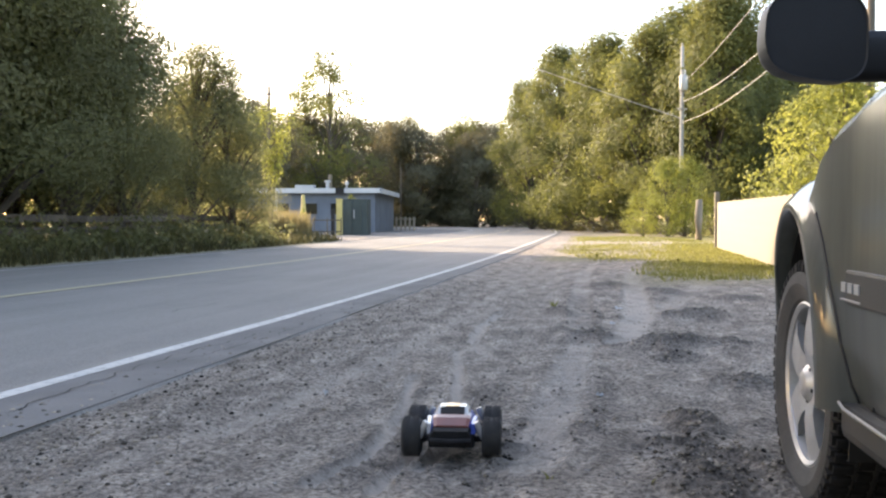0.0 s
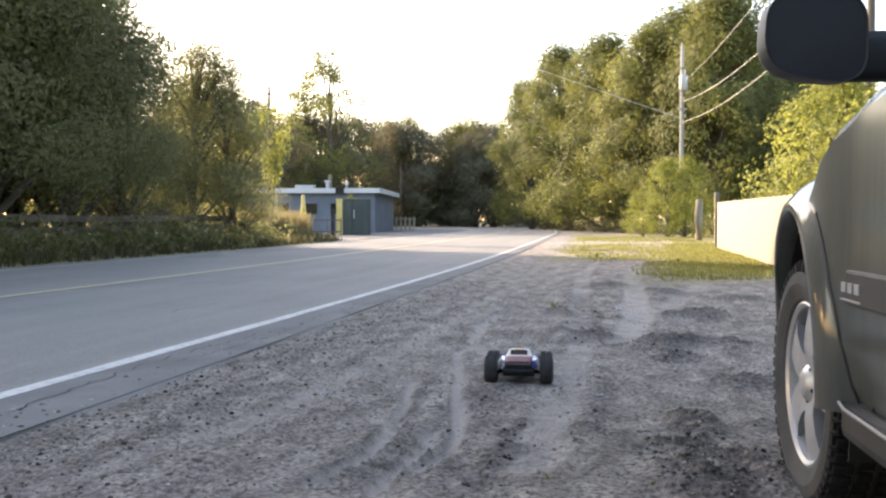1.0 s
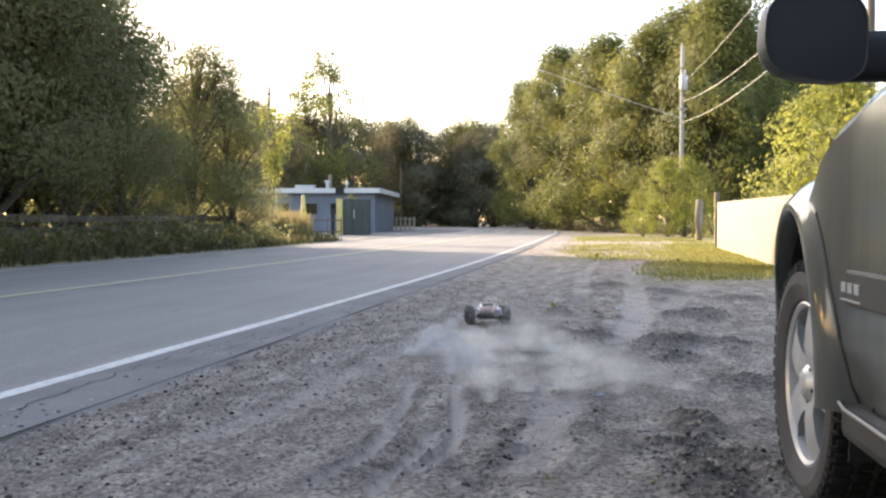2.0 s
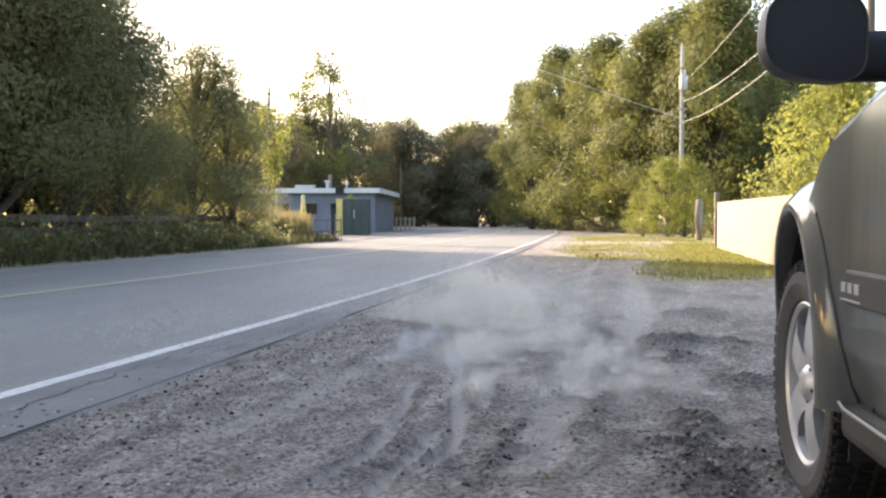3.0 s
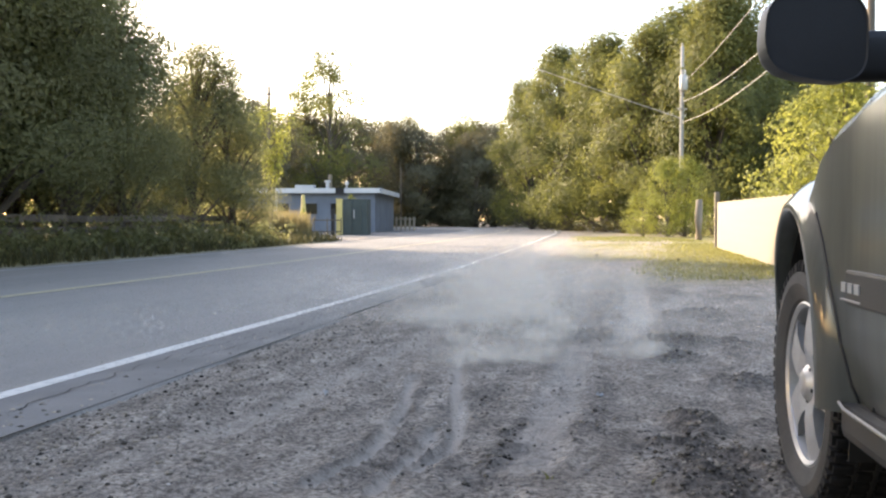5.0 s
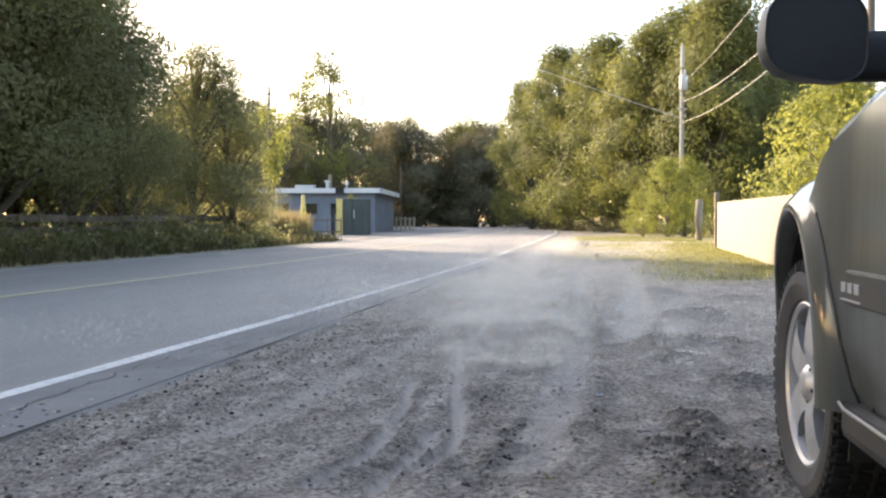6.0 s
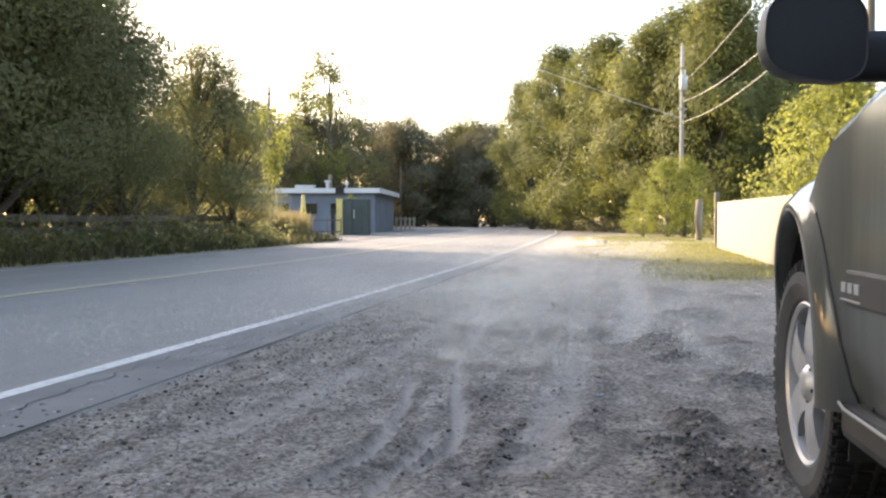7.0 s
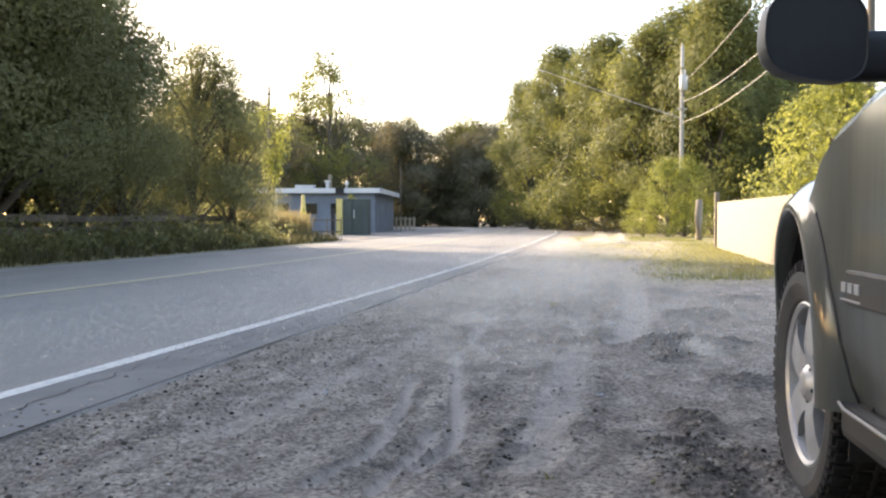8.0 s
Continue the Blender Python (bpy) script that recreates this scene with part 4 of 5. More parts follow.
def arch_outline(grow=0.0, steps=48):
    """A tall, squarish wheel opening."""
    out = []
    for k in range(steps):
        a = math.tau * k / steps
        c, q = math.cos(a), math.sin(a)
        out.append((math.copysign(abs(c) ** 0.92, c) * (0.378 + grow), 0.345 + math.copysign(abs(q) ** 0.92, q) * (0.5 + grow)))
    return out


def arch_block(side, y0):
    bm = bmesh.new()
    rows = [[bm.verts.new((side * x, y0 + y, z)) for y, z in arch_outline()] for x in (0.5, 1.15)]
    n = len(rows[0])
    for i in range(n):
        bm.faces.new((rows[0][i], rows[0][(i + 1) % n], rows[1][(i + 1) % n], rows[1][i]))
    bm.faces.new(rows[0][::-1])
    bm.faces.new(rows[1])
    return bm


def well_liner(side, y0):
    """The dark lining just inside a wheel opening, with its inner wall."""
    bm = bmesh.new()
    rows = [[bm.verts.new((side * x, y0 + y, max(z, 0.2))) for y, z in arch_outline(g)] for x, g in ((0.52, -0.003), (0.86, -0.003), (0.86, -0.012), (0.53, -0.012))]
    n = len(rows[0])
    for p, q in zip(rows, rows[1:]):
        for i in range(n):
            bm.faces.new((p[i], p[(i + 1) % n], q[(i + 1) % n], q[i]))
    bm.faces.new(rows[3])
    return bm


def flare(side, y0):
    """The rounded lip that stands out round a wheel opening, shallow ahead of the wheel and proud behind it."""
    bm = bmesh.new()
    rows = []
    for k in range(33):
        a = math.pi * k / 32
        lip = float(np.interp(a, [0, 0.8, 1.6, 2.4, 3.2], [0.868, 0.91, 0.942, 0.957, 0.952]))
        row = []
        for grow, share, back in ((0.094, 0.0, 0.006), (0.08, 0.22, 0.0), (0.055, 0.6, 0.0), (0.03, 0.9, 0.0), (0.01, 1.0, 0.0), (-0.002, 1.0, 0.01), (-0.002, 1.0, 0.09)):
            c, q = math.cos(a), math.sin(a)
            y = y0 + math.copysign(abs(c) ** 0.92, c) * (0.378 + grow)
            z = 0.345 + abs(q) ** 0.92 * (0.5 + grow)
            flank = side_x(y, z)
            row.append(bm.verts.new((side * (flank + (max(lip, flank + 0.004) - flank) * share - back), y, z)))
        rows.append(row)
    for p, q in zip(rows, rows[1:]):
        for i in range(len(p) - 1):
            bm.faces.new((p[i], p[i + 1], q[i + 1], q[i]))
    return bm


def parked_car():
    car = tagged(new("parked_car"), "dusty pewter-grey four-wheel-drive car parked on the dirt shoulder", "car")
    body = part("body", body_shell(), M_SUV, car)
    cutters = []
    for y in (1.42, -1.42):
        for side in (-1, 1):
            cutters.append(part("cutter", arch_block(side, y), M_DARK_METAL))
    cut(body, cutters)
    body.data.polygons.foreach_set("use_smooth", [True] * len(body.data.polygons))
    body.data.set_sharp_from_angle(angle=radians(28))
    for y in (1.42, -1.42):
        for side in (-1, 1):
            w = car_wheel(car, side * 0.775, y, side)
            if y > 0:
                part("wheel_flare", flare(side, y), M_SUV, car, smooth=True)
            part("wheel_well", well_liner(side, y), M_DARK_METAL, car, "dark wheel well liner")
    for side in (-1, 1):
        part("sill", box_bm(0.14, 1.98, 0.09, 0.025, pose(side * 0.835, 0.0, 0.33)), M_TRIM, car, "grey plastic sill panel")
        part("side_step", tube(bmesh.new(), [(side * 0.905, 1.0, 0.372), (side * 0.92, 0.9, 0.37), (side * 0.92, -0.7, 0.37), (side * 0.9, -0.93, 0.375)], [0.004] * 4, 10), M_POLE, car, "bright trim strip along the sill")
        part("side_moulding", box_bm(0.03, 1.92, 0.085, 0.008, pose(side * 0.897, -0.03, 0.66)), M_TRIM, car, "raised grey door moulding")
        for k, (dy, dz, L) in enumerate(((1.05, 0.655, 0.035), (1.0, 0.655, 0.035), (0.95, 0.655, 0.035), (1.0, 0.625, 0.15))):
            part("badge", box_bm(0.006, L, 0.024 if k < 3 else 0.005, 0.001, pose(side * 0.9125, dy - 0.12, dz + 0.005)), M_WIRE, car, "pale raised badge bar")
        part("door_seam", door_panel(side), M_BLACK, car, "black seam round the front door")
        part("door_handle", box_bm(0.03, 0.2, 0.045, 0.012, pose(side * 0.92, 0.02, 0.92)), M_SUV, car)
    # greenhouse
    low = ((-0.8, 0.82, 1.15), (0.8, 0.82, 1.15), (0.8, -2.3, 1.16), (-0.8, -2.3, 1.16))
    up = ((-0.64, 0.2, 1.6), (0.64, 0.2, 1.6), (0.64, -2.0, 1.64), (-0.64, -2.0, 1.64))
    for k, name in enumerate(("windscreen", "side_window", "rear_window", "side_window")):
        g = bmesh.new()
        g.faces.new([g.verts.new(v) for v in (low[k], low[(k + 1) % 4], up[(k + 1) % 4], up[k])])
        bmesh.ops.solidify(g, geom=g.faces[:], thickness=0.012)
        part(name, g, M_GLASS, car, "dark tinted glass")
    part("roof", box_bm(1.34, 2.3, 0.07, 0.03, pose(0, -0.9, 1.65, 1.0)), M_SUV, car, smooth=True)
    for side in (-1, 1):
        part("pillar", tube(bmesh.new(), [(side * 0.8, 0.84, 1.14), (side * 0.65, 0.2, 1.62)], [0.04, 0.035], 8), M_SUV, car)
        for y in (0.0, -1.0):
            part("pillar", tube(bmesh.new(), [(side * 0.8, y, 1.17), (side * 0.65, y - 0.05, 1.63)], [0.045, 0.04], 8), M_BLACK, car)
        part("pillar", tube(bmesh.new(), [(side * 0.8, -2.28, 1.16), (side * 0.65, -2.0, 1.64)], [0.06, 0.05], 8), M_SUV, car)
        lampx = box_bm(0.36, 0.1, 0.16, 0.03, pose(side * 0.6, 2.2, 0.7))
        part("headlight", lampx, M_GLASS, car, "clear headlight")
        part("tail_light", box_bm(0.12, 0.06, 0.3, 0.02, pose(side * 0.78, -2.36, 0.85)), M_YELLOW, car)
        mirror(car, side)
    part("bumper", box_bm(1.3, 0.22, 0.24, 0.06, pose(0, 2.2, 0.48)), M_BLACK, car, "black plastic front bumper", smooth=True)
    part("bumper", box_bm(1.6, 0.2, 0.24, 0.06, pose(0, -2.38, 0.5)), M_TRIM, car, "grey plastic bumper", smooth=True)
    part("grille", box_bm(0.8, 0.06, 0.16, 0.02, pose(0, 2.29, 0.7)), M_BLACK, car)
    part("underbody", box_bm(1.3, 4.2, 0.16, 0.03, pose(0, 0, 0.33)), M_DARK_METAL, car)
    part("floor_pan", box_bm(1.6, 1.9, 0.12, 0.03, pose(0, 0, 0.27)), M_DARK_METAL, car, "dark underside between the wheels")
    return car


def door_panel(side):
    """The dark seam that runs down behind the front wheel arch and along the door's foot."""
    bm = bmesh.new()
    pts = [(1.42 + y, z) for y, z in arch_outline(0.1, 60)[21:31]] + [(0.83, 0.385)]
    tube(bm, [(side * side_x(y, z), y, z) for y, z in pts], [0.005] * len(pts), 6)
    return bm


def mirror(car, side):
    """A door mirror: rounded dark housing, glass to the rear and a stalk to the door."""
    m = pose(side * 1.03, 0.82, 1.235, 0, 0, side * -4)
    bm = bmesh.new()
    rings = []
    for y, k in ((-0.055, 0.97), (-0.06, 1.0), (0.0, 1.0), (0.05, 0.9), (0.09, 0.66), (0.105, 0.3)):
        ring = []
        for i in range(32):
            a = math.tau * i / 32
            c, s = math.cos(a), math.sin(a)
            x = math.copysign(abs(c) ** 0.64, c) * 0.113 * k
            z = math.copysign(abs(s) ** 0.64, s) * 0.1 * k
            if s < 0:
                z += 0.018 * side * x / 0.122
            ring.append(bm.verts.new((x, y, z)))
        rings.append(ring)
    for p, q in zip(rings, rings[1:]):
        for i in range(32):
            bm.faces.new((p[i], p[(i + 1) % 32], q[(i + 1) % 32], q[i]))
    bm.faces.new(rings[0][::-1])
    bm.faces.new(rings[-1])
    mir = part("door_mirror", bm, M_BLACK, car, "dark rounded door mirror", smooth=True, m=m)
    mir.data.set_sharp_from_angle(angle=radians(40))
    part("mirror_stalk", box_bm(0.2, 0.07, 0.115, 0.025, pose(-side * 0.16, 0.0, -0.04)), M_BLACK, mir, smooth=True)
    return mir


parked = parked_car()
HEAD = 8.0
parked.matrix_basis = pose(1.06, 2.68, 0, 0, 0, -HEAD) @ pose(0.89, -1.42, 0)


# ---- the toy truck ----
M_TOY_BLACK = surface("toy_black_plastic", (0.007, 0.007, 0.008), (0.016, 0.016, 0.017), 20.0, 0.7, 0, 300, 0.0003, spec=0.2)
M_TOY_RUBBER = surface("toy_dusty_rubber", (0.018, 0.018, 0.019), (0.045, 0.043, 0.042), 30.0, 0.85, 0, 300, 0.0006)
M_TOY_WHITE = surface("toy_white_shell", (0.38, 0.38, 0.39), (0.54, 0.54, 0.54), 10.0, 0.35, 0, 200, 0.0, 0.3)
M_TOY_ORANGE = surface("toy_orange_paint", (0.5, 0.2, 0.05), (0.62, 0.28, 0.08), 10.0, 0.35, 0, 200, 0.0, 0.3)
M_TOY_RED = surface("toy_red_paint", (0.12, 0.02, 0.014), (0.2, 0.035, 0.02), 10.0, 0.35, 0, 200, 0.0, 0.3)
M_TOY_BLUE = surface("toy_blue_paint", (0.02, 0.06, 0.32), (0.04, 0.1, 0.45), 10.0, 0.35, 0, 200, 0.0, 0.3)
TOY_R = 0.067
toy_wheels = []


def loft(sections, material_bm=None):
    """A closed skin through rings of (x, z) at places along y."""
    bm = material_bm or bmesh.new()
    rings = [[bm.verts.new((x, y, z)) for x, z in ring] for y, ring in sections]
    n = len(rings[0])
    for p, q in zip(rings, rings[1:]):
        for i in range(n):
            bm.faces.new((p[i], p[(i + 1) % n], q[(i + 1) % n], q[i]))
    bm.faces.new(rings[0][::-1])
    bm.faces.new(rings[-1])
    return bm


def hull(w, z0, z1, shoulder=0.8):
    return [(-w, z0), (-w, z0 + (z1 - z0) * 0.6), (-w * shoulder, z1), (w * shoulder, z1), (w, z0 + (z1 - z0) * 0.6), (w, z0)]


def toy_truck():
    toy = tagged(new("toy_truck"), "toy truck with fat black tyres and white, orange, blue shell", "toy car")
    # the rear axle stands at the origin, the nose along +y
    part("chassis", box_bm(0.13, 0.36, 0.025, 0.008, pose(0, 0.14, 0.062)), M_TOY_BLACK, toy)
    part("rear_skirt", loft([(-0.078, hull(0.072, 0.045, 0.1)), (-0.045, hull(0.078, 0.04, 0.108)), (0.04, hull(0.08, 0.04, 0.105))]), M_TOY_BLACK, toy, "black rear skirt")
    shell = part("shell", loft([(-0.062, hull(0.07, 0.09, 0.112)), (0.0, hull(0.08, 0.09, 0.15)), (0.1, hull(0.08, 0.085, 0.155)), (0.22, hull(0.078, 0.08, 0.145)), (0.31, hull(0.065, 0.075, 0.12)), (0.345, hull(0.05, 0.075, 0.1))]), M_TOY_BLUE, toy, "blue lower body shell")
    shell.scale = (1, 1, 0.86)
    part("rear_deck", loft([(-0.045, hull(0.06, 0.122, 0.132)), (0.0, hull(0.066, 0.146, 0.156)), (0.032, hull(0.064, 0.15, 0.162))]), M_TOY_RED, shell, "red rear deck")
    part("cab", loft([(0.035, hull(0.06, 0.145, 0.16, 0.9)), (0.075, hull(0.06, 0.145, 0.182, 0.78)), (0.15, hull(0.06, 0.145, 0.184, 0.76)), (0.2, hull(0.06, 0.14, 0.16, 0.85))]), M_TOY_WHITE, shell, "white cab")
    part("roof_stripe", box_bm(0.05, 0.075, 0.004, 0.001, pose(0, 0.112, 0.185)), M_TOY_ORANGE, shell, "orange roof panel")
    part("rear_window", box_bm(0.085, 0.045, 0.004, 0.001, pose(0, 0.054, 0.173, 29)), M_TOY_BLACK, shell, "dark rear window")
    for s in (-1, 1):
        part("side_panel", loft([(-0.05, [(s * 0.072, 0.1), (s * 0.083, 0.1), (s * 0.08, 0.14), (s * 0.068, 0.14)]), (0.06, [(s * 0.08, 0.1), (s * 0.09, 0.1), (s * 0.088, 0.15), (s * 0.074, 0.15)])]), M_TOY_WHITE if s < 0 else M_TOY_BLUE, shell, "white side panel" if s < 0 else "blue side panel")
        part("rear_arm", tube(bmesh.new(), [(s * 0.05, 0, 0.06), (s * 0.13, 0, 0.062)], [0.012, 0.01], 8), M_TOY_BLACK, toy)
        part("front_arm", tube(bmesh.new(), [(s * 0.05, 0.235, 0.06), (s * 0.13, 0.235, 0.062)], [0.012, 0.01], 8), M_TOY_BLACK, toy)
        part("shock", tube(bmesh.new(), [(s * 0.11, -0.03, 0.07), (s * 0.085, -0.035, 0.125)], [0.011, 0.011], 10), M_ALLOY, toy, "bright shock absorber")
        part("shock", tube(bmesh.new(), [(s * 0.11, 0.26, 0.07), (s * 0.085, 0.26, 0.125)], [0.011, 0.011], 10), M_ALLOY, toy, "bright shock absorber")
        for y in (0.0, 0.235):
            w = new("wheel")
            w.parent = toy
            w.matrix_basis = pose(s * 0.138, y, TOY_R)
            bm = lathe([(-0.03, 0.036), (-0.034, 0.046), (-0.034, 0.053), (-0.029, 0.061), (-0.018, 0.0655), (0.018, 0.0655), (0.029, 0.061), (0.034, 0.053), (0.034, 0.046), (0.03, 0.036)], 32)
            for k in range(22):
                for u in (-0.015, 0.015):
                    a = math.tau * (k + (0.5 if u > 0 else 0)) / 22
                    box_bm(0.024, 0.008, 0.005, 0, Matrix.Rotation(a, 4, "X") @ pose(u, 0, 0.0665, 0, 0, 20 if u > 0 else -20), bm)
            part("tyre", bm, M_TOY_RUBBER, w, "fat knobbly black tyre")
            part("rim", lathe([(-0.028, 0.006), (-0.03, 0.03), (-0.026, 0.038), (0.026, 0.038), (0.03, 0.03), (0.028, 0.006)], 20), M_TOY_BLACK, w)
            toy_wheels.append((w, s * 0.138, y))
    part("rear_bumper", tube(bmesh.new(), [(-0.07, -0.09, 0.07), (0, -0.1, 0.068), (0.07, -0.09, 0.07)], [0.01] * 3, 8), M_TOY_BLACK, toy)
    part("front_bumper", tube(bmesh.new(), [(-0.07, 0.37, 0.065), (0, 0.385, 0.063), (0.07, 0.37, 0.065)], [0.01] * 3, 8), M_TOY_BLACK, toy)
    part("aerial", tube(bmesh.new(), [(0.06, 0.03, 0.15), (0.075, 0.0, 0.2)], [0.003, 0.003], 6), M_TOY_WHITE, toy)
    return toy


toy = toy_truck()

# ---- stones, clods and litter on the dirt ----
def scattered(name, count, area, sizes, material, label, seed, keep):
    """Stones or clods: squashed, uneven eight-cornered lumps, half sunk."""
    rng = np.random.default_rng(seed)
    x0, x1, y0, y1 = area
    px, py = rng.uniform(x0, x1, count), y0 * (y1 / y0) ** rng.uniform(0, 1, count)
    z, _, damp, _ = ground_fields(px, py)
    ok = keep(px, py, damp, rng.uniform(0, 1, count))
    off = px - line_x(py)
    rough = np.where(ok, np.clip((off - edge_at(py) - 0.04) / 0.3, 0, 1), 0)
    z = np.where(off > edge_at(py), z, 0.012)
    z[ok] += lumps(px[ok], py[ok], damp[ok]) * rough[ok]
    verts, faces = [], []
    ring = [(math.cos(k * math.tau / 6), math.sin(k * math.tau / 6)) for k in range(6)]
    shape = np.array([(c * 0.8, q * 0.8, -1) for c, q in ring] + [(c, q, 0.1) for c, q in ring] + [(0, 0, 0.85)])
    quads = [(k, (k + 1) % 6, (k + 1) % 6 + 6, k + 6) for k in range(6)] + [(k + 6, (k + 1) % 6 + 6, 12) for k in range(6)]
    for x, y, zz in zip(px[ok], py[ok], z[ok]):
        r = sizes[0] * (sizes[1] / sizes[0]) ** (rng.uniform(0, 1) ** 2.2)
        a = rng.uniform(0, math.tau)
        p = shape * rng.uniform(0.65, 1.25, (13, 3)) * r * np.array([1, 1, 0.7])
        p = np.stack([p[:, 0] * math.cos(a) - p[:, 1] * math.sin(a) + x, p[:, 0] * math.sin(a) + p[:, 1] * math.cos(a) + y, p[:, 2] + zz + r * 0.35], 1)
        k = len(verts)
        verts += p.tolist()
        faces += [tuple(k + i for i in q) for q in quads]
    return tagged(new(name, mesh_of(name, verts, faces, material)), label, "stones", kind="stuff")


def island_material(name, low, high, rough=0.95):
    m = bpy.data.materials.new(name)
    m.use_nodes = True
    nt = m.node_tree
    p = nt.nodes["Principled BSDF"]
    geo = nt.nodes.new("ShaderNodeNewGeometry")
    nt.links.new(ramp_between(nt, geo.outputs["Random Per Island"], low, high, 0.0, 1.0), p.inputs["Base Color"])
    p.inputs["Roughness"].default_value, p.inputs["Specular IOR Level"].default_value = rough, 0.2
    return m


M_PEBBLE = island_material("mixed_pebbles", (0.05, 0.045, 0.04), (0.33, 0.295, 0.26))
M_CLOD = island_material("damp_clods", (0.014, 0.013, 0.013), (0.36, 0.31, 0.25))
M_PALE_STONE = island_material("pale_stones", (0.25, 0.235, 0.215), (0.5, 0.47, 0.43))
scattered("pebbles", 30000, (-2.4, 3.2, 2.4, 12), (0.002, 0.009), M_PEBBLE, "small grey pebbles strewn over the dirt", 71,
          lambda x, y, d, r: (x - line_x(y) > 0.5) & (r < 0.3 + 0.4 * np.exp(-((x - line_x(y) - 0.95) / 0.5) ** 2)))
scattered("road_edge_gravel", 16000, (-2.2, 1.5, 2.4, 12), (0.003, 0.014), M_CLOD, "dark gravel spilled along the road edge", 72,
          lambda x, y, d, r: (x - line_x(y) > 0.15) & (np.abs(x - line_x(y) - 0.8) < 0.08 + 0.9 * r ** 2))
scattered("soil_clods", 60000, (-0.4, 2.9, 2.3, 9), (0.003, 0.013), M_CLOD, "dark damp clods of churned soil", 73,
          lambda x, y, d, r: (r < np.where(d > 0.25, d * 0.5, 0)) | ((r < 0.45) & (np.hypot((x - 0.93) * 1.4, (y - 2.95) * 0.8) < 0.34 * (1 + 0.5 * np.sin(x * 31) * np.sin(y * 23)))))
scattered("pale_stones", 1400, (-1.6, 3.0, 2.4, 12), (0.003, 0.009), M_PALE_STONE, "scattered pale chips of stone", 74,
          lambda x, y, d, r: (x - line_x(y) > 0.6) & (r < 0.6))


def scrap(x, y, w, l, turn):
    """A crumpled scrap of white paper."""
    rng = np.random.default_rng(int(abs(x * 100)))
    bm = bmesh.new()
    bmesh.ops.create_grid(bm, x_segments=4, y_segments=3, size=0.5)
    for v in bm.verts:
        v.co = Vector((v.co.x * w, v.co.y * l, 0.006 + 0.006 * rng.normal()))
    bmesh.ops.solidify(bm, geom=bm.faces[:], thickness=0.002)
    tagged(part("litter", bm, M_FASCIA, m=pose(x, y, ground_z(x, y) + 0.012, 4, 6, turn)), "small crumpled white scrap lying on dirt", "litter", "litter on the dirt")


for sx, sy, sw, sl, st in ((1.6, 8.29, 0.06, 0.05, 20), (1.32, 7.09, 0.03, 0.035, 70), (0.73, 4.22, 0.028, 0.022, 10), (-0.55, 4.24, 0.02, 0.02, 40), (7.4, 28.5, 0.14, 0.12, 10)):
    scrap(sx, sy, sw, sl, st)


def weed(x, y, height, count, seed):
    """A tuft of green blades."""
    rng = np.random.default_rng(seed)
    bm = bmesh.new()
    for k in range(count):
        a, h = rng.uniform(0, math.tau), height * rng.uniform(0.5, 1.1)
        dx, dy = math.cos(a), math.sin(a)
        w = 0.05 * h + 0.003
        tip = (dx * h * 0.6, dy * h * 0.6, h)
        mid = (dx * h * 0.22, dy * h * 0.22, h * 0.6)
        v = [bm.verts.new(q) for q in ((-dy * w, dx * w, -0.01), (dy * w, -dx * w, -0.01), (mid[0] + dy * w, mid[1] - dx * w, mid[2]), (mid[0] - dy * w, mid[1] + dx * w, mid[2]), tip)]
        bm.faces.new(v[:4])
        bm.faces.new((v[3], v[2], v[4]))
    tagged(part("weed", bm, M_GRASS, m=pose(x, y, ground_z(x, y))), "small green weed tuft growing from bare dirt", "weed", "weeds on the dirt")


for wx, wy, wh, wc in ((0.33, 2.8, 0.05, 4), (3.35, 19.8, 0.12, 90), (1.0, 8.2, 0.1, 14), (0.62, 2.72, 0.05, 5), (4.6, 17.8, 0.1, 60), (1.3, 3.15, 0.05, 6)):
    weed(wx, wy, wh, wc, int(wx * 100 + wy))


def cracks():
    """Narrow cracks in the asphalt beyond the white line and across the lane."""
    for i, (off, y0, y1) in enumerate(((0.22, 2.8, 6.6), (0.33, 5.2, 9.5), (-1.2, 8.0, 9.0))):
        rng = np.random.default_rng(80 + i)
        bm = bmesh.new()
        ys = np.arange(y0, y1, 0.09)
        prev = None
        for y in ys:
            x = float(line_x(np.array([y]))[0]) + off + 0.02 * rng.normal() + 0.05 * math.sin(y * 2.1 + i)
            w = 0.0045 * rng.uniform(0.4, 1.3)
            pair = (bm.verts.new((x - w, y, 0.0205)), bm.verts.new((x + w, y, 0.0205)))
            if prev:
                bm.faces.new((prev[0], prev[1], pair[1], pair[0]))
            prev = pair
        tagged(part("road_crack", bm, M_DARK_METAL), "narrow dark crack in the asphalt", "crack", kind="structure")


cracks()


# ---- dust ----
def dust_material(name, col, cover):
    m = bpy.data.materials.new(name)
    m.use_nodes = True
    nt = m.node_tree
    out = nt.nodes["Material Output"]
    d, tr, t, half, mx = (nt.nodes.new(k) for k in ("ShaderNodeBsdfDiffuse", "ShaderNodeBsdfTranslucent", "ShaderNodeBsdfTransparent", "ShaderNodeMixShader", "ShaderNodeMixShader"))
    d.inputs["Color"].default_value = tr.inputs["Color"].default_value = (*col, 1)
    half.inputs[0].default_value, mx.inputs[0].default_value = 0.5, cover
    nt.links.new(d.outputs[0], half.inputs[1])
    nt.links.new(tr.outputs[0], half.inputs[2])
    nt.links.new(t.outputs[0], mx.inputs[1])
    nt.links.new(half.outputs[0], mx.inputs[2])
    nt.links.new(mx.outputs[0], out.inputs["Surface"])
    return m


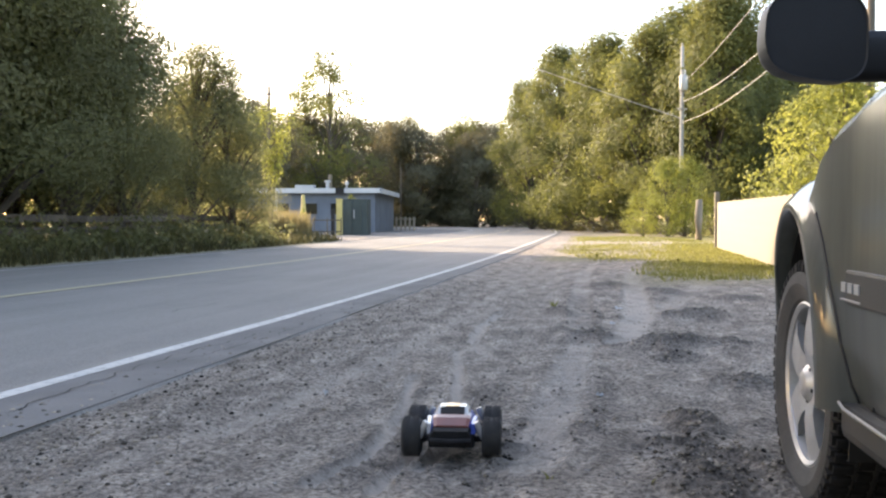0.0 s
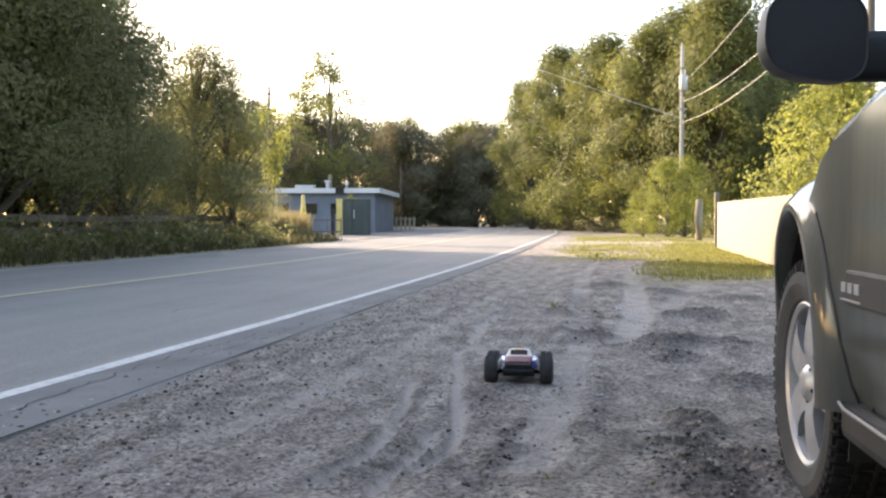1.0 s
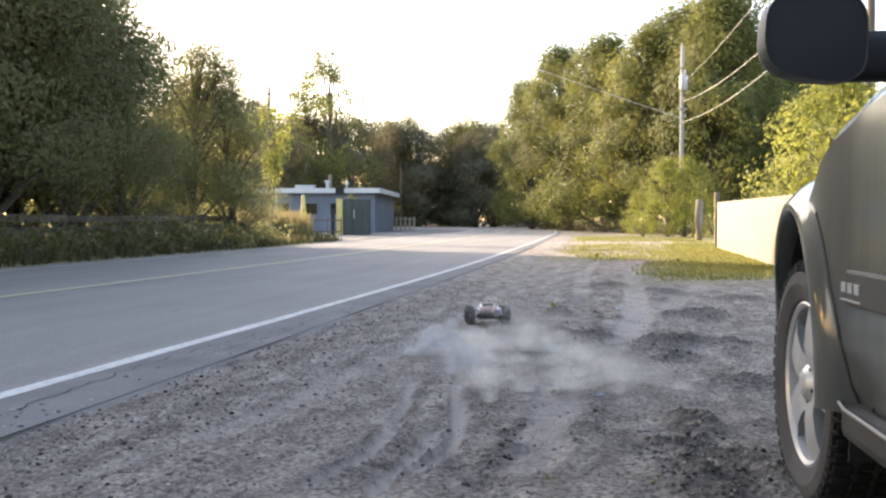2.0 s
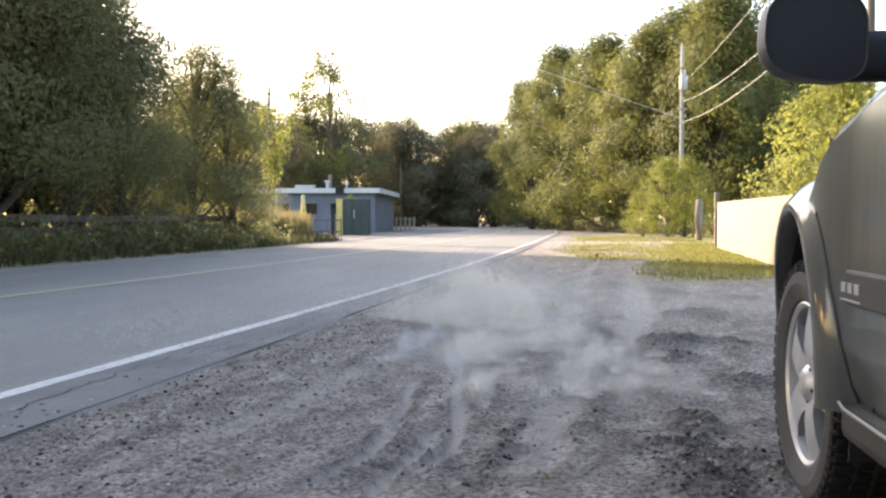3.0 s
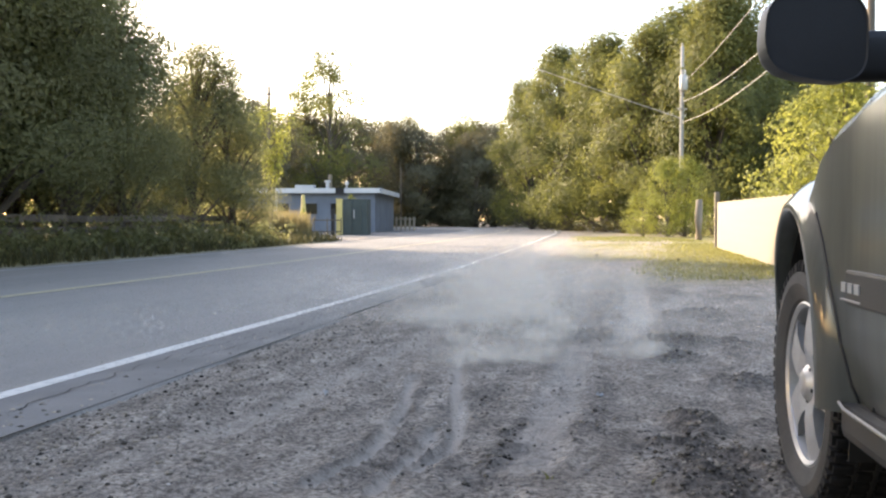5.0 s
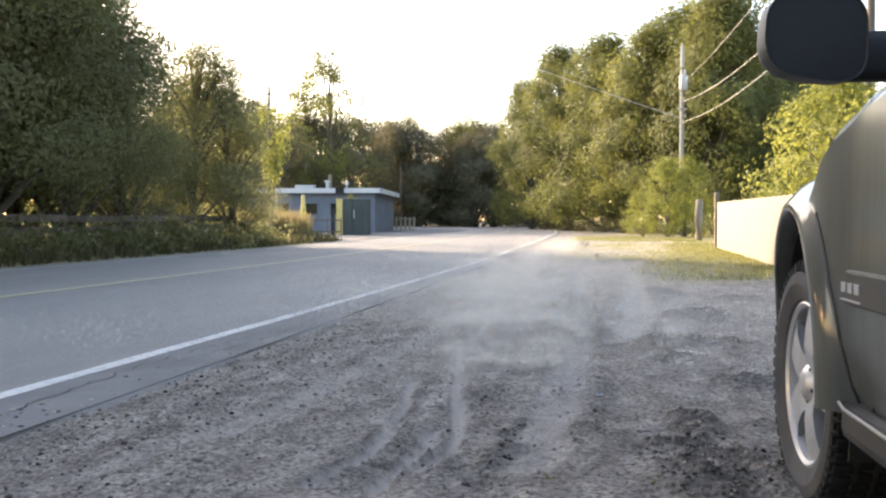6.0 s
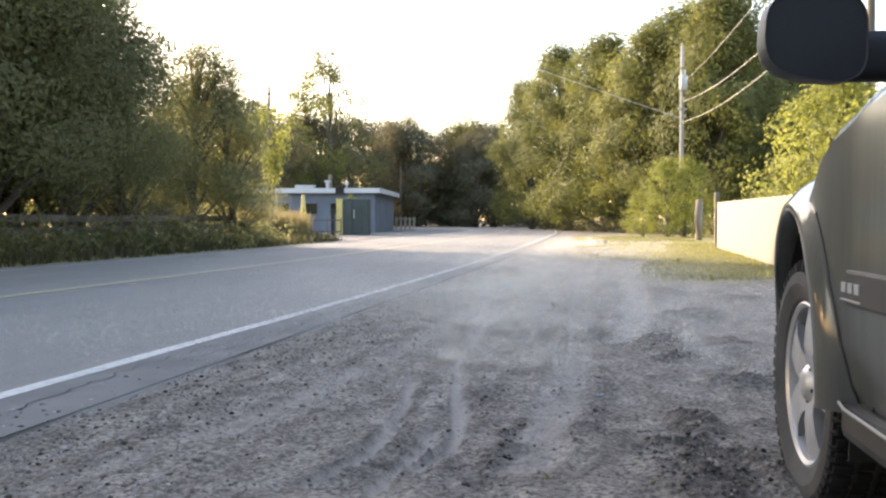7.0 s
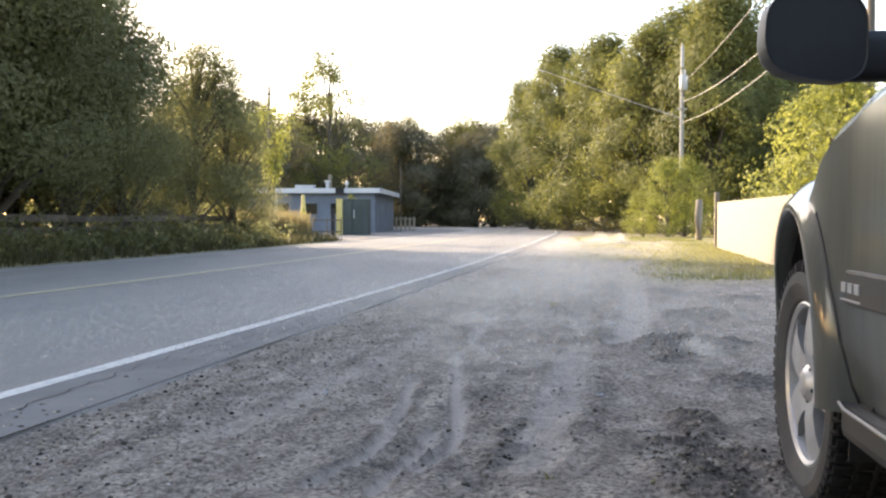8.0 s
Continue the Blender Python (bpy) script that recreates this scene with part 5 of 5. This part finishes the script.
M_DUST = dust_material("dust", (0.8, 0.765, 0.7), 0.28)
M_SMOKE = dust_material("exhaust_smoke", (0.7, 0.71, 0.73), 0.17)


def dust_mesh(seed, count, spread, speck, material):
    """A loose cloud of fine specks, thicker in a few wisps."""
    rng = np.random.default_rng(seed)
    cores = rng.normal(size=(7, 3)) * np.array(spread) * 0.95
    pick = rng.integers(0, 7, count)
    size = (0.25 + 0.5 * rng.uniform(0, 1, 7))[pick][:, None]
    pos = cores[pick] + rng.normal(size=(count, 3)) * np.array(spread) * size
    pos[:, 2] = np.abs(pos[:, 2] + spread[2] * 0.6)
    tri = pos[:, None, :] + rng.normal(size=(count, 3, 3)) * speck * 0.62
    verts = tri.reshape(-1, 3)
    faces = np.arange(count * 3).reshape(-1, 3)
    return mesh_of("dust_puff", verts.tolist(), faces.tolist(), material)


PUFFS = {"small": [dust_mesh(100 + k, 5500, (0.06, 0.1, 0.05), 0.0055, M_DUST) for k in range(3)],
         "middle": [dust_mesh(110 + k, 9000, (0.13, 0.2, 0.075), 0.008, M_DUST) for k in range(3)],
         "large": [dust_mesh(120 + k, 14000, (0.14, 0.4, 0.12), 0.01, M_DUST) for k in range(3)],
         "veil": [dust_mesh(140 + k, 34000, (0.75, 1.3, 0.15), 0.008, M_DUST) for k in range(2)],
         "smoke": [dust_mesh(130, 9000, (0.06, 0.06, 0.06), 0.0055, M_SMOKE)]}


# seconds, across, along, heading in degrees to the right of straight ahead
TOY_WAY = [(0.0, 0.03, 3.13, 4), (0.1, 0.045, 3.27, 8), (0.2, 0.065, 3.41, 12), (0.3, 0.10, 3.58, 13), (0.4, 0.14, 3.72, 13), (0.5, 0.18, 3.87, 12), (0.6, 0.22, 4.02, 11),
           (0.7, 0.26, 4.17, 10), (0.8, 0.30, 4.31, 9), (0.9, 0.34, 4.43, 8), (1.0, 0.38, 4.55, 6), (1.1, 0.42, 4.70, 4), (1.2, 0.45, 4.89, 1), (1.3, 0.465, 5.08, -2),
           (1.4, 0.465, 5.32, -4), (1.5, 0.44, 5.56, -4), (1.6, 0.41, 5.84, -4), (1.7, 0.39, 6.12, -4), (2.2, 0.35, 8.0, 0), (2.8, 0.45, 10.9, 7), (3.0, 0.52, 11.8, 10),
           (3.2, 0.67, 13.0, 13), (3.5, 0.98, 15.0, 15), (3.8, 1.4, 17.2, 15), (4.2, 1.95, 19.9, 14), (4.6, 2.65, 22.8, 16), (5.2, 3.4, 25.6, 18), (5.8, 4.2, 28.3, 18),
           (6.5, 5.0, 30.6, 20), (7.2, 5.75, 32.5, 22), (8.0, 6.6, 34.4, 24)]


def toy_at(t):
    ts = [r[0] for r in TOY_WAY]
    return [float(np.interp(t, ts, [r[k] for r in TOY_WAY])) for k in (1, 2, 3)]


# seconds at which it is thrown up, size, side of the truck's line, drift by the end (across, along, up)
def dust_plan():
    rng = np.random.default_rng(9)
    plan = []
    for t in np.arange(1.2, 1.8, 0.09):
        for side in (-0.17, 0.18):
            plan.append((t, "small", side, (0.3 * rng.normal() + (0.75 if side > 0 else 0.0), -0.75 + 0.3 * rng.normal(), 0.04)))
    for t in (1.25, 1.35, 1.45, 1.54, 1.66):
        plan.append((t, "smoke", -0.3, (-0.35 + 0.25 * rng.normal(), 0.3 * rng.normal(), 0.12)))
    for t in np.arange(1.85, 2.3, 0.1):
        plan.append((t, "middle", 0.08 * rng.normal(), (0.5 * rng.normal() + 0.25, -0.9 + 0.6 * rng.normal(), 0.04 + 0.1 * rng.uniform())))
    for t in np.arange(2.15, 3.35, 0.12):
        plan.append((t, "large", 0.1 * rng.normal() - 0.05, (0.25 * rng.normal() + 0.1, -0.3 + 0.6 * rng.normal(), 0.06 + 0.14 * rng.uniform())))
    for t in np.arange(3.4, 4.7, 0.16):
        plan.append((t, "middle", 0.12 * rng.normal() - 0.1, (0.5 * rng.normal(), -0.7 + 0.7 * rng.normal(), 0.1 * rng.uniform())))
    for t in (2.4, 2.55, 2.7, 2.95, 3.2, 3.5, 3.8, 4.0, 4.2, 4.4, 4.55, 4.7):
        plan.append((t, "veil", 0.3 * rng.normal() + 0.1, (0.5 * rng.normal() + 0.25, -1.0 + 0.7 * rng.normal(), 0.06)))
    for t in np.arange(4.7, 7.9, 0.42):
        plan.append((t, "middle", 0.12 * rng.normal() - 0.1, (0.5 * rng.normal() + 0.1, 0.5 * rng.normal(), 0.05 + 0.12 * rng.uniform())))
    return plan


def dust_motions():
    for i, (t, size, side, drift) in enumerate(dust_plan()):
        x, y, head = toy_at(t)
        x, y = x + side, y - {"small": 0.36, "middle": 0.62, "large": 0.95, "smoke": 0.05, "veil": 1.6}[size] * (1.0 if t < 4.4 else 0.35)
        me = PUFFS[size][i % len(PUFFS[size])]
        puff = tagged(new("dust_puff" if size != "smoke" else "smoke_puff", me), "thin pale dust hanging over the dirt" if size != "smoke" else "thin bluish exhaust smoke beside the toy", "dust" if size != "smoke" else "smoke", "dust behind the truck")
        z, turn = max(0.0, ground_z(x, y)), 137.0 * i % 360
        deep = z - 2.2
        fall = 0.0 if t > 4.6 else {"small": 0.32, "middle": 0.2, "large": 0.45, "smoke": 0.9, "veil": 0.0}[size]    # dust settles
        start = max(0.0, t - 0.07)
        rows = [(0.0, pose(x, y, deep, 0, 0, turn)), (start, pose(x, y, deep, 0, 0, turn)), (t + 0.1, pose(x, y, z, 0, 0, turn))]
        for dt, share in ((0.45, 0.25), (1.2, 0.45), (2.6, 0.7)):
            if t + dt < 7.8:
                rows.append((t + dt, pose(x + drift[0] * share, y + drift[1] * share, z + drift[2] * share - fall * max(0.0, share - 0.4), 0, 0, turn)))
        rows.append((8.0, pose(x + drift[0], y + drift[1], z + drift[2] - fall, 0, 0, turn + 10)))
        walk(puff, rows)


def motions():
    rows, spin, prev = [], 0.0, None
    spins = [(0.0, 0.0)]
    for t, x, y, head in TOY_WAY:
        rows.append((t, pose(x, y, max(0.0, ground_z(x, y)) + 0.006, -2.2, 0, -head)))
    walk(toy, rows)
    t, dt = 0.0, 1 / 15
    while t < 8.0 - 1e-6:
        a, b = toy_at(t), toy_at(min(8.0, t + dt))
        spin += min(80.0, math.degrees(math.hypot(b[0] - a[0], b[1] - a[1]) / TOY_R))
        t = min(8.0, t + dt)
        spins.append((t, spin))
    for w, x, y in toy_wheels:
        walk(w, [(t, pose(x, y, TOY_R, -s, 0, 0)) for t, s in spins])
    dust_motions()


motions()
